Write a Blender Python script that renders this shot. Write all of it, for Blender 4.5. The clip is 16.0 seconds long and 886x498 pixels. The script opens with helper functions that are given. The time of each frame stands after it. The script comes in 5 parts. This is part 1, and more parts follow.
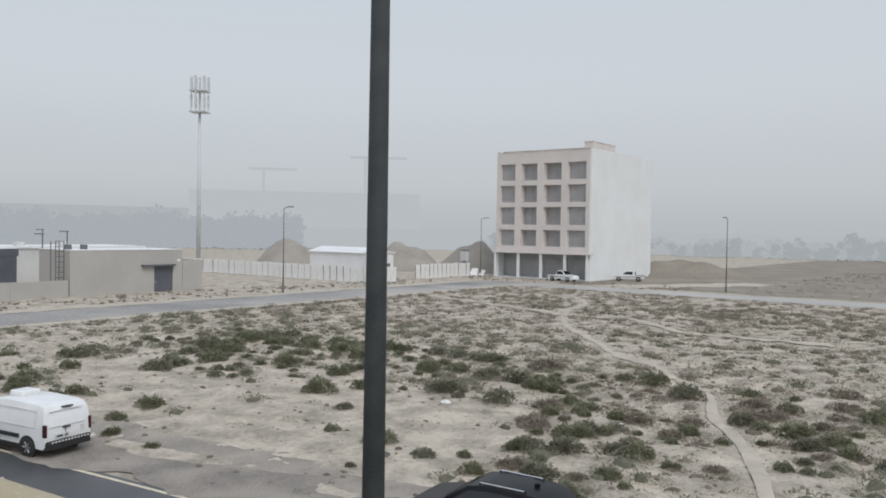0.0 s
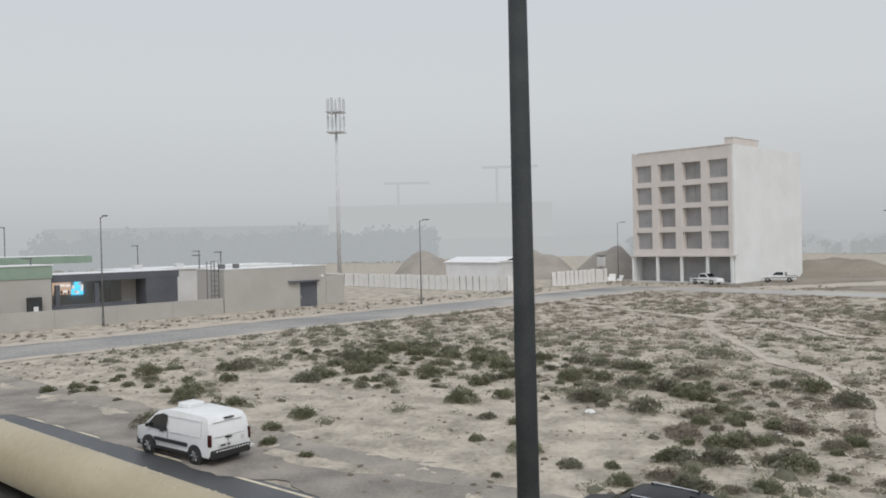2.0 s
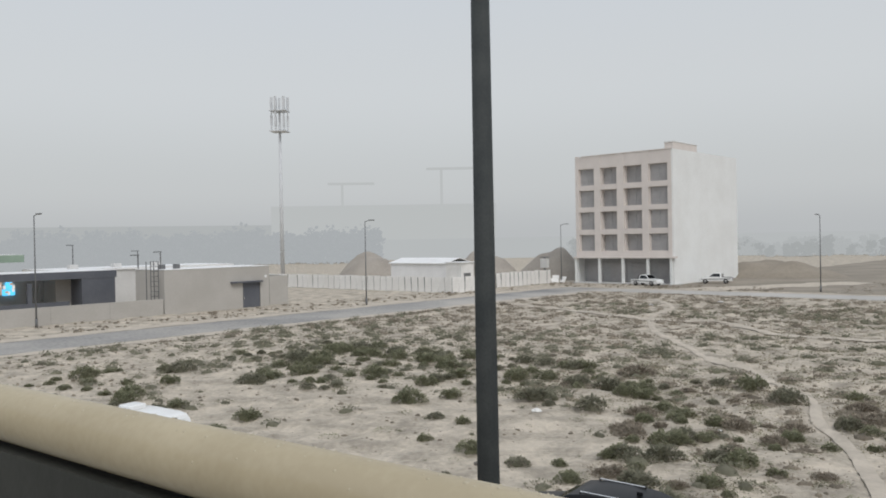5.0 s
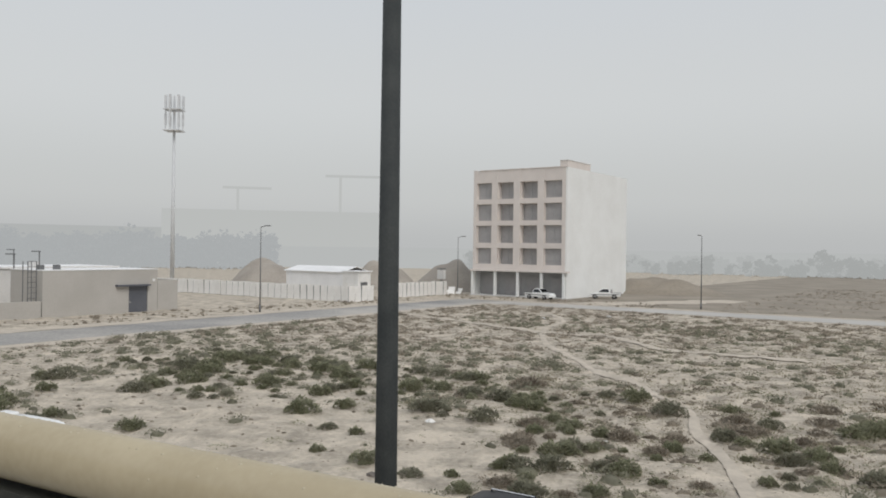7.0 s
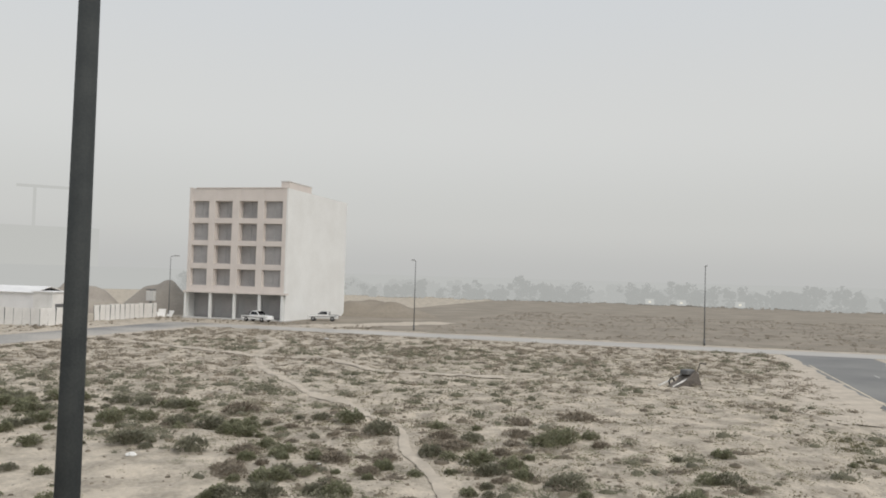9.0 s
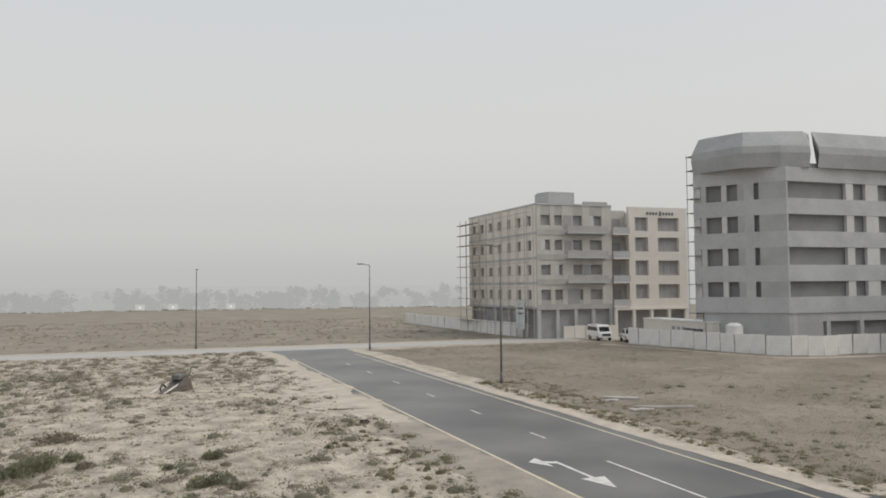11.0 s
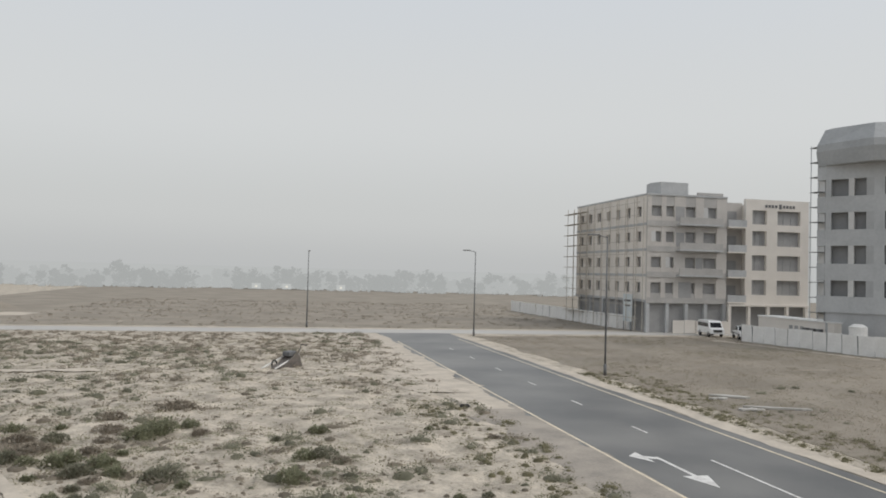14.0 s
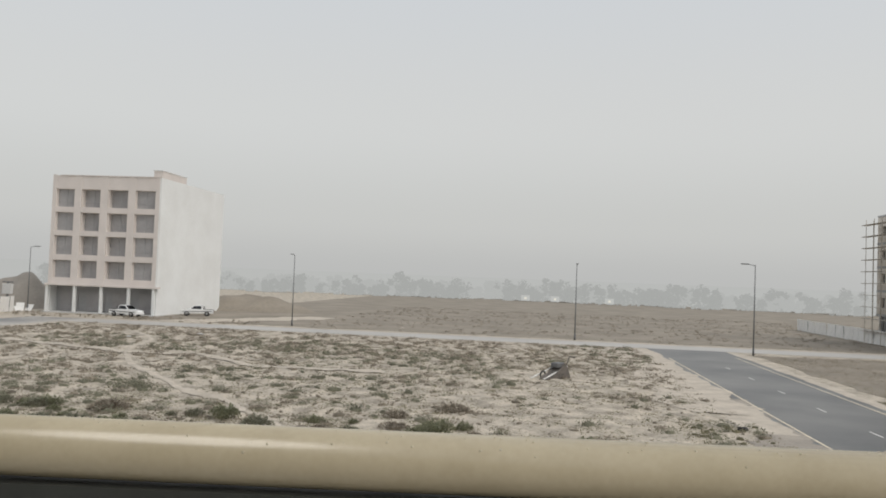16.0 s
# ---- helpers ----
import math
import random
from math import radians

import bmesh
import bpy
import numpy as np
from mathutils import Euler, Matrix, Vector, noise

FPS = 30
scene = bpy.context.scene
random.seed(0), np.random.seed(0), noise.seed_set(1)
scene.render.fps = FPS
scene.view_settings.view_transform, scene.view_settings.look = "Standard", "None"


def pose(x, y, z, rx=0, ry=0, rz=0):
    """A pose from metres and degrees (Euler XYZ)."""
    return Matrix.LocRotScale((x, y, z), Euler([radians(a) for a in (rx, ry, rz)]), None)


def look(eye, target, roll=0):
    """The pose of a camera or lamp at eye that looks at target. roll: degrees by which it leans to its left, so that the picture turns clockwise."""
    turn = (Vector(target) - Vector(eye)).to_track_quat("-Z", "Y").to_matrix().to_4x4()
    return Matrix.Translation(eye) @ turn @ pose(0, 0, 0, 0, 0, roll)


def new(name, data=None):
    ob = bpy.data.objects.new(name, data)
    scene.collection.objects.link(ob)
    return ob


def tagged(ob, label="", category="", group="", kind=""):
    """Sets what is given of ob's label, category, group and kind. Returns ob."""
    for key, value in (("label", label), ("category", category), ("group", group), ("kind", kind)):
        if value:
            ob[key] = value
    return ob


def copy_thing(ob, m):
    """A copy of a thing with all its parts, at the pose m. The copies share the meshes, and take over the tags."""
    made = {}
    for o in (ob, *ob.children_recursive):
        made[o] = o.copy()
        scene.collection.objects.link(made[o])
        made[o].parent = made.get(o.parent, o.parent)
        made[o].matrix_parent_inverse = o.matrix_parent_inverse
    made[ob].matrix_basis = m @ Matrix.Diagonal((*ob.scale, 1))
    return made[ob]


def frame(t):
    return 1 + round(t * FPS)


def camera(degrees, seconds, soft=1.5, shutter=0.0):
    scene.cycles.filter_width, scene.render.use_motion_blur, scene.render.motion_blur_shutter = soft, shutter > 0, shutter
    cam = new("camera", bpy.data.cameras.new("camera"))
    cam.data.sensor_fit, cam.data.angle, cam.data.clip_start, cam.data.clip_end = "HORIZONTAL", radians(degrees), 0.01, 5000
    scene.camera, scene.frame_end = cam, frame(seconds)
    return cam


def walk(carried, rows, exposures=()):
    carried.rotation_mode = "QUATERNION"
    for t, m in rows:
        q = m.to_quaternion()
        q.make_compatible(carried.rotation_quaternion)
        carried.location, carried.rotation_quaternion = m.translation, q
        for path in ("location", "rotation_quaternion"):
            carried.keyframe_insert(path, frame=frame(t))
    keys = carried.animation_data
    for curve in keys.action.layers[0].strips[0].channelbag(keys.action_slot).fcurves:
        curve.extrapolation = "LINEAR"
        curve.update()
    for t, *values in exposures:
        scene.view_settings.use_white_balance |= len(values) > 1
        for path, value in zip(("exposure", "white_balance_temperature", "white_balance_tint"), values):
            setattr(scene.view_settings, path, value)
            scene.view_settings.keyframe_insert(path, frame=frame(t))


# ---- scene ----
cam = camera(58.16, 16.0, soft=1.8)
PATH = [
    (0, pose(0.101, 0.074, 7.696, 88.755, -0.970, 1.791)),
    (0.5, pose(0.014, 0.095, 7.726, 90.410, 0.904, 6.269)),
    (1, pose(-0.010, 0.036, 7.737, 91.215, 1.332, 10.193)),
    (1.5, pose(-0.009, 0.035, 7.745, 90.791, 1.302, 11.257)),
    (2, pose(-0.028, 0.057, 7.732, 89.410, 1.343, 11.361)),
    (2.5, pose(-0.047, 0.082, 7.718, 89.124, 0.708, 12.657)),
    (3, pose(-0.050, 0.044, 7.730, 89.487, 0.240, 12.224)),
    (3.5, pose(-0.077, 0.081, 7.695, 88.917, -0.143, 10.660)),
    (4, pose(-0.125, 0.092, 7.685, 88.532, -0.459, 9.032)),
    (4.2, pose(-0.150, 0.048, 7.691, 88.497, 0.149, 8.513)),
    (6.3, pose(-0.256, 0.078, 7.647, 91.176, 0.534, 4.721)),
    (6.5, pose(-0.251, 0.133, 7.656, 91.064, 0.382, 3.523)),
    (7, pose(-0.296, 0.005, 7.695, 90.111, -0.759, -0.031)),
    (7.5, pose(-0.273, 0.006, 7.685, 90.052, -1.038, -6.028)),
    (8, pose(-0.240, 0.026, 7.692, 90.895, -1.650, -10.203)),
    (8.5, pose(-0.212, -0.001, 7.701, 91.515, -1.856, -14.263)),
    (9, pose(-0.171, 0.028, 7.698, 92.125, -1.634, -19.962)),
    (9.5, pose(-0.140, 0.004, 7.686, 91.949, -0.887, -26.881)),
    (10, pose(-0.125, -0.044, 7.689, 91.956, 0.038, -37.297)),
    (10.2, pose(-0.102, -0.030, 7.702, 92.282, 0.398, -42.112)),
    (12.3, pose(-0.120, -0.179, 7.773, 92.355, -0.929, -61.004)),
    (12.5, pose(-0.110, -0.203, 7.770, 92.298, -0.981, -60.870)),
    (13, pose(-0.046, -0.130, 7.729, 92.177, -0.888, -59.563)),
    (13.5, pose(-0.011, -0.159, 7.709, 92.070, -0.331, -50.131)),
    (14, pose(-0.098, -0.232, 7.721, 91.755, -1.456, -47.653)),
    (14.5, pose(-0.175, -0.300, 7.692, 92.340, -1.366, -42.846)),
    (15, pose(-0.238, -0.458, 7.688, 92.433, -0.251, -37.439)),
    (15.5, pose(-0.315, -0.453, 7.681, 92.712, -2.234, -34.762)),
    (16, pose(-0.330, -0.529, 7.678, 92.090, -2.190, -28.545)),
]
walk(cam, PATH, [(0, 0, 6080, 10), (0.5, 0, 6210, 10), (1, 0, 6350, 10), (2.5, 0, 6250, 10), (4, 0, 6230, 10), (6.5, 0, 6450, 10), (8, 0, 6420, 10), (9, 0.06, 6620, 10),
                (10, 0.06, 6650, 10), (12.5, 0.03, 6550, 10), (13, 0.03, 6350, 10), (13.5, 0.05, 6550, 10), (14.5, 0.05, 6380, 10), (15, 0.05, 6550, 10), (15.5, 0.04, 6570, 10), (16, 0.03, 6580, 10)])

# world and sun: a bright sky veiled by dust
world = bpy.data.worlds.new("world")
scene.world = world
world.use_nodes = True
wn, wl = world.node_tree.nodes, world.node_tree.links
wn.clear()
sky = wn.new("ShaderNodeTexSky")
sky.sky_type, sky.sun_disc = "NISHITA", False
sky.sun_elevation, sky.sun_rotation = radians(48), radians(152)
sky.dust_density, sky.air_density, sky.ozone_density = 6.0, 1.2, 1.0
sky_bg = wn.new("ShaderNodeBackground")
sky_bg.inputs["Strength"].default_value = 0.016
dust_bg = wn.new("ShaderNodeBackground")
# the dust is thick and dim along the horizon, palest a little above it, blue-grey overhead
direction = wn.new("ShaderNodeTexCoord")
split = wn.new("ShaderNodeSeparateXYZ")
dust = wn.new("ShaderNodeValToRGB")
dust.color_ramp.interpolation = "EASE"
for k, (at, colour) in enumerate(((0.0, (0.80, 0.815, 0.81)), (0.07, (0.89, 0.905, 0.895)), (0.19, (0.98, 0.992, 0.98)), (0.44, (0.935, 0.985, 1.035)))):
    stop = dust.color_ramp.elements[k] if k < 2 else dust.color_ramp.elements.new(at)
    stop.position, stop.color = at, (*colour, 1)
wl.new(direction.outputs["Generated"], split.inputs[0])
wl.new(split.outputs["Z"], dust.inputs["Fac"])
wl.new(dust.outputs["Color"], dust_bg.inputs["Color"])
dust_bg.inputs["Strength"].default_value = 0.60
add = wn.new("ShaderNodeAddShader")
out = wn.new("ShaderNodeOutputWorld")
wl.new(sky.outputs[0], sky_bg.inputs["Color"])
wl.new(sky_bg.outputs[0], add.inputs[0])
wl.new(dust_bg.outputs[0], add.inputs[1])
wl.new(add.outputs[0], out.inputs["Surface"])

sun_data = bpy.data.lights.new("sun", "SUN")
sun_data.energy, sun_data.angle, sun_data.color = 1.2, radians(30), (1.0, 0.975, 0.94)
sun = new("sun", sun_data)
sun.matrix_world = look((31.4, -59.0, 74.3), (0, 0, 0))

# ---- materials ----
def mat(name, c1, c2=None, scale=3.0, rough=0.8, bump=0.2, metal=0.0, fine=None, coords="Object", island=0.0, spread=(0.35, 0.65), dist=0.02):
    """Two scales of noise between two colours, with relief."""
    m = bpy.data.materials.new(name)
    m.use_nodes = True
    n, l = m.node_tree.nodes, m.node_tree.links
    b = n["Principled BSDF"]
    c2 = c2 or tuple(v * 0.8 for v in c1)
    tc = n.new("ShaderNodeTexCoord")
    geo = n.new("ShaderNodeNewGeometry")
    co = geo.outputs["Position"] if coords == "World" else tc.outputs["Object"]
    n1 = n.new("ShaderNodeTexNoise")
    n1.inputs["Scale"].default_value, n1.inputs["Detail"].default_value = scale, 6
    n2 = n.new("ShaderNodeTexNoise")
    n2.inputs["Scale"].default_value, n2.inputs["Detail"].default_value = (fine or scale * 9), 4
    l.new(co, n1.inputs["Vector"])
    l.new(co, n2.inputs["Vector"])
    mixn = n.new("ShaderNodeMath")
    mixn.operation = "MULTIPLY_ADD"
    l.new(n2.outputs["Fac"], mixn.inputs[0])
    mixn.inputs[1].default_value = 0.45
    l.new(n1.outputs["Fac"], mixn.inputs[2])
    ramp = n.new("ShaderNodeMapRange")
    ramp.inputs["From Min"].default_value, ramp.inputs["From Max"].default_value = spread[0] + 0.2, spread[1] + 0.25
    l.new(mixn.outputs[0], ramp.inputs["Value"])
    mix = n.new("ShaderNodeMix")
    mix.data_type = "RGBA"
    mix.inputs["A"].default_value, mix.inputs["B"].default_value = (*c1, 1), (*c2, 1)
    l.new(ramp.outputs[0], mix.inputs["Factor"])
    col = mix.outputs["Result"]
    if island:
        hs = n.new("ShaderNodeHueSaturation")
        ma = n.new("ShaderNodeMapRange")
        ma.inputs["To Min"].default_value, ma.inputs["To Max"].default_value = 1 - island, 1 + island
        l.new(geo.outputs["Random Per Island"], ma.inputs["Value"])
        l.new(ma.outputs[0], hs.inputs["Value"])
        l.new(col, hs.inputs["Color"])
        col = hs.outputs["Color"]
    l.new(col, b.inputs["Base Color"])
    b.inputs["Roughness"].default_value, b.inputs["Metallic"].default_value = rough, metal
    if bump:
        bp = n.new("ShaderNodeBump")
        bp.inputs["Strength"].default_value, bp.inputs["Distance"].default_value = bump, dist
        l.new(mixn.outputs[0], bp.inputs["Height"])
        l.new(bp.outputs[0], b.inputs["Normal"])
    return m


def leaf(name, c1, c2, island=0.25, through_light=0.5):
    """A thin dusty leaf: part of the light passes through it."""
    m = mat(name, c1, c2, 1.2, 0.85, 0.0, island=island, coords="World")
    n, l = m.node_tree.nodes, m.node_tree.links
    b = n["Principled BSDF"]
    b.inputs["Specular IOR Level"].default_value = 0.25
    tr = n.new("ShaderNodeBsdfTranslucent")
    l.new(b.inputs["Base Color"].links[0].from_socket, tr.inputs["Color"])
    blend = n.new("ShaderNodeMixShader")
    blend.inputs["Fac"].default_value = through_light
    l.new(b.outputs[0], blend.inputs[1])
    l.new(tr.outputs[0], blend.inputs[2])
    l.new(blend.outputs[0], n["Material Output"].inputs["Surface"])
    return m


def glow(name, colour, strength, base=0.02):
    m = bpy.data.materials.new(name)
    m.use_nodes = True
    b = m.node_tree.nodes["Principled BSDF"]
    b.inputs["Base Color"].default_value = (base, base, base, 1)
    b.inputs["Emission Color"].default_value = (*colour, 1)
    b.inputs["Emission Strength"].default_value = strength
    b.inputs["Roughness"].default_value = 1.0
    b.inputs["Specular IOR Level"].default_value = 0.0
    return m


SAND = mat("sand", (0.570, 0.503, 0.412), (0.318, 0.282, 0.230), 0.6, 0.95, 1.0, fine=4.2, coords="World", dist=0.3, spread=(0.37, 0.65))
SAND_PALE = mat("pale_sand", (0.555, 0.492, 0.410), (0.43, 0.380, 0.316), 0.8, 0.95, 0.5, fine=5.0, coords="World", dist=0.05)
SCRUB_SOIL = mat("scrub_soil", (0.305, 0.266, 0.215), (0.222, 0.194, 0.156), 0.14, 0.95, 0.6, fine=1.8, coords="World", dist=0.15)
ASPHALT = mat("wet_asphalt", (0.050, 0.052, 0.056), (0.085, 0.085, 0.086), 0.3, 0.42, 0.15, fine=30, coords="World", dist=0.01)
ASPHALT_DRY = mat("sand_blown_asphalt", (0.098, 0.098, 0.096), (0.19, 0.184, 0.172), 0.14, 0.46, 0.12, fine=30, coords="World", dist=0.006)
ASPHALT_DUSTY = mat("dusty_asphalt", (0.40, 0.385, 0.36), (0.47, 0.45, 0.42), 0.12, 0.6, 0.15, fine=20, coords="World", dist=0.01)
ASPHALT_DAMP = mat("damp_station_asphalt", (0.205, 0.203, 0.200), (0.42, 0.395, 0.36), 0.07, 0.7, 0.15, fine=3, coords="World", dist=0.01, spread=(0.36, 0.58))
GRAVEL = mat("grey_gravel", (0.185, 0.166, 0.147), (0.34, 0.30, 0.256), 0.5, 0.85, 0.7, fine=9, coords="World", dist=0.04)
GRAVEL_SANDY = mat("sandy_gravel", (0.25, 0.226, 0.196), (0.38, 0.336, 0.284), 0.6, 0.9, 0.6, fine=8, coords="World", dist=0.03)
YELLOW = mat("worn_yellow_paint", (0.72, 0.63, 0.47), (0.52, 0.46, 0.36), 2.0, 0.6, 0.1)
WHITE_LINE = mat("worn_white_paint", (0.78, 0.77, 0.74), (0.55, 0.53, 0.50), 2.0, 0.6, 0.1)
LEAF = leaf("olive_leaf", (0.235, 0.232, 0.168), (0.305, 0.296, 0.225))
LEAF_DRY = leaf("dry_leaf", (0.285, 0.250, 0.200), (0.38, 0.335, 0.27))
LEAF_TREE = leaf("dusty_tree_leaf", (0.095, 0.108, 0.078), (0.13, 0.14, 0.105))
GRASS_DRY = leaf("dry_grass_blades", (0.275, 0.238, 0.182), (0.35, 0.305, 0.24))
GRASS_OLIVE = leaf("olive_grass_blades", (0.215, 0.202, 0.125), (0.285, 0.262, 0.175))
LEAF_FRESH = leaf("dusty_green_leaf", (0.250, 0.258, 0.165), (0.320, 0.318, 0.220))
TWIG = mat("twig", (0.14, 0.11, 0.085), (0.20, 0.16, 0.12), 3.0, 0.9, 0.2)
PALE_WALL = mat("white_render", (0.80, 0.81, 0.80), (0.74, 0.745, 0.73), 0.25, 0.85, 0.08, fine=4)
PEACH = mat("peach_render", (0.70, 0.645, 0.605), (0.64, 0.59, 0.555), 0.4, 0.85, 0.1, fine=5)
# dark glass with the haze in front of it mixed into its colour
HAZE_GLASS = mat("haze_paled_glass", (0.33, 0.322, 0.322), (0.39, 0.38, 0.38), 0.5, 0.35, 0.05, fine=3)
SHOP_DARK = mat("shop_interior", (0.33, 0.335, 0.335), (0.40, 0.40, 0.40), 0.4, 0.8, 0.1, fine=4)
CONCRETE = mat("raw_concrete", (0.51, 0.518, 0.52), (0.42, 0.428, 0.432), 0.35, 0.9, 0.25, fine=3.5)
# raw concrete darkened in colour to offset sky light on the sloping crown
CROWN = mat("shade_toned_concrete", (0.42, 0.428, 0.432), (0.335, 0.343, 0.347), 0.3, 0.85, 0.25, fine=3.0)
# shade inside the open floors, put into the colour of a solid core
CORE_SHADE = mat("core_shade_grey", (0.23, 0.232, 0.235), (0.28, 0.282, 0.284), 0.4, 0.9, 0.1)
BLOCK_GREY = mat("grey_block_infill", (0.44, 0.444, 0.446), (0.37, 0.374, 0.378), 0.5, 0.9, 0.3, fine=5)
SCAFFOLD = mat("dusty_scaffold_tube", (0.50, 0.46, 0.40), (0.40, 0.365, 0.32), 1.5, 0.7, 0.1)
CONCRETE_LIGHT = mat("light_concrete", (0.63, 0.625, 0.61), (0.54, 0.535, 0.525), 0.3, 0.9, 0.25, fine=3.5)
# shade of windows and openings as a flat grey, paled for haze
OPENING_SHADE = mat("opening_shade_grey", (0.32, 0.318, 0.315), (0.38, 0.376, 0.372), 0.5, 0.9, 0.1)
TAN_BLOCK = mat("tan_blockwork", (0.58, 0.55, 0.515), (0.50, 0.475, 0.445), 0.35, 0.9, 0.25, fine=4)
PLASTER = mat("raw_cement_plaster", (0.48, 0.465, 0.445), (0.40, 0.388, 0.372), 0.4, 0.9, 0.25, fine=4)
CREAM = mat("cream_render", (0.76, 0.715, 0.655), (0.69, 0.645, 0.59), 0.4, 0.85, 0.1, fine=5)
STATION = mat("beige_masonry", (0.47, 0.45, 0.42), (0.42, 0.40, 0.37), 0.3, 0.9, 0.2, fine=5)
NAVY = mat("dark_blue_cladding", (0.095, 0.102, 0.12), (0.12, 0.126, 0.145), 0.5, 0.5, 0.05)
GREEN = mat("green_fascia", (0.25, 0.335, 0.26), (0.29, 0.375, 0.30), 0.6, 0.5, 0.05)
ROOF_WHITE = mat("white_roof_sheet", (0.82, 0.82, 0.82), (0.74, 0.74, 0.74), 0.5, 0.6, 0.1)
HOARD = mat("white_hoarding", (0.82, 0.81, 0.79), (0.70, 0.69, 0.665), 0.7, 0.7, 0.15, fine=6)
DARK_METAL = mat("dark_grey_metal", (0.038, 0.043, 0.044), (0.058, 0.063, 0.062), 2.5, 0.75, 0.15, 0.0, fine=40)
LAMP_METAL = mat("grey_lamp_metal", (0.125, 0.128, 0.13), (0.17, 0.172, 0.175), 2.0, 0.6, 0.1, 0.1)
GALV = mat("pale_mast_paint", (0.62, 0.635, 0.65), (0.55, 0.565, 0.58), 1.0, 0.6, 0.1)
RAIL_PAINT = mat("cream_rail_paint", (0.47, 0.408, 0.285), (0.41, 0.352, 0.240), 6.0, 0.2, 0.05, fine=90, dist=0.003)
VAN_WHITE = mat("white_car_paint", (0.84, 0.85, 0.85), (0.77, 0.77, 0.76), 1.2, 0.16, 0.0)
CAR_BLACK = mat("black_car_paint", (0.010, 0.011, 0.013), (0.016, 0.016, 0.018), 2.0, 0.38, 0.02)
PLASTIC = mat("black_plastic", (0.02, 0.02, 0.021), (0.03, 0.03, 0.03), 5.0, 0.5, 0.1)
DARK_METAL.node_tree.nodes["Principled BSDF"].inputs["Specular IOR Level"].default_value = 0.25
CAR_BLACK.node_tree.nodes["Principled BSDF"].inputs["Specular IOR Level"].default_value = 0.2
CAR_GLASS = mat("car_glass", (0.02, 0.022, 0.025), (0.03, 0.032, 0.035), 1.0, 0.08, 0.0)
TYRE = mat("tyre_rubber", (0.02, 0.02, 0.02), (0.035, 0.033, 0.03), 8.0, 0.8, 0.2)
ALLOY = mat("alloy_rim", (0.50, 0.50, 0.51), (0.40, 0.40, 0.40), 4.0, 0.35, 0.05, 0.8)
RED_LENS = mat("red_lens", (0.065, 0.010, 0.010), (0.04, 0.007, 0.007), 4.0, 0.15, 0.02)
CHROME = mat("bright_metal", (0.75, 0.75, 0.75), (0.65, 0.65, 0.65), 4.0, 0.25, 0.02, 0.9)
ORANGE = mat("faded_orange_plastic", (0.75, 0.36, 0.10), (0.60, 0.28, 0.09), 4.0, 0.5, 0.1)
PLATE = mat("number_plate", (0.70, 0.70, 0.68), (0.6, 0.6, 0.58), 8.0, 0.5, 0.0)
RUST = mat("rusty_scrap", (0.10, 0.09, 0.082), (0.17, 0.15, 0.132), 3.0, 0.85, 0.3)
EARTH = mat("excavated_earth", (0.37, 0.335, 0.292), (0.295, 0.266, 0.233), 0.25, 0.95, 0.7, fine=2.2, coords="World", dist=0.3)
BALCONY = mat("dark_balcony_panel", (0.032, 0.034, 0.029), (0.046, 0.048, 0.042), 3.0, 0.6, 0.2)
RUBBLE = mat("damp_clods", (0.21, 0.18, 0.15), (0.32, 0.28, 0.235), 1.0, 0.95, 0.2, coords="World", island=0.3)
POSTER = mat("pale_blue_board", (0.50, 0.56, 0.60), (0.62, 0.64, 0.62), 0.8, 0.6, 0.05)
SHOP_GLOW = glow("lit_shop_front", (1.0, 0.70, 0.50), 0.55)
SCREEN_BLUE = glow("blue_screen", (0.12, 0.62, 1.0), 1.3)
LAMP_GLOW = glow("car_headlight", (1.0, 0.97, 0.85), 0.72)
# haze over the distance is put into these emission colours; none is a lamp
FAR_GREY = glow("haze_glow_grey", (0.42, 0.432, 0.424), 1.0)
FAR_TREES = glow("haze_glow_trees", (0.365, 0.376, 0.368), 1.0)
FAR_PALE = glow("haze_glow_pale", (0.476, 0.487, 0.474), 1.0)
FAR_BLUE = glow("haze_glow_blue", (0.385, 0.40, 0.402), 1.0)

FAR_HAZE = glow("haze_glow_horizon", (0.452, 0.464, 0.456), 1.0)
SHOP_WHITE = glow("lit_shop_sign", (1.0, 0.92, 0.85), 0.8)

# ---- building helpers ----
GRID = pose(0, 0, 0, 0, 0, -35.03)  # x along the cross streets, y away from the balcony


def gp(x, y, z=0.0, rz=0.0):
    return GRID @ pose(x, y, z, 0, 0, rz)


def box(bm, x0, x1, y0, y1, z0, z1):
    v = [bm.verts.new((x, y, z)) for z in (z0, z1) for y in (y0, y1) for x in (x0, x1)]
    for f in ((0, 2, 3, 1), (4, 5, 7, 6), (0, 1, 5, 4), (2, 6, 7, 3), (0, 4, 6, 2), (1, 3, 7, 5)):
        bm.faces.new([v[i] for i in f])


def rod(bm, p0, p1, r0, r1=None, n=8, cap=True):
    r1 = r0 if r1 is None else r1
    p0, p1 = Vector(p0), Vector(p1)
    q = (p1 - p0).to_track_quat("Z", "Y").to_matrix()
    rings = []
    for p, r in ((p0, r0), (p1, r1)):
        rings.append([bm.verts.new(p + q @ Vector((r * math.cos(k * math.tau / n), r * math.sin(k * math.tau / n), 0))) for k in range(n)])
    for k in range(n):
        bm.faces.new((rings[0][k], rings[0][(k + 1) % n], rings[1][(k + 1) % n], rings[1][k]))
    if cap:
        bm.faces.new(rings[0][::-1])
        bm.faces.new(rings[1])


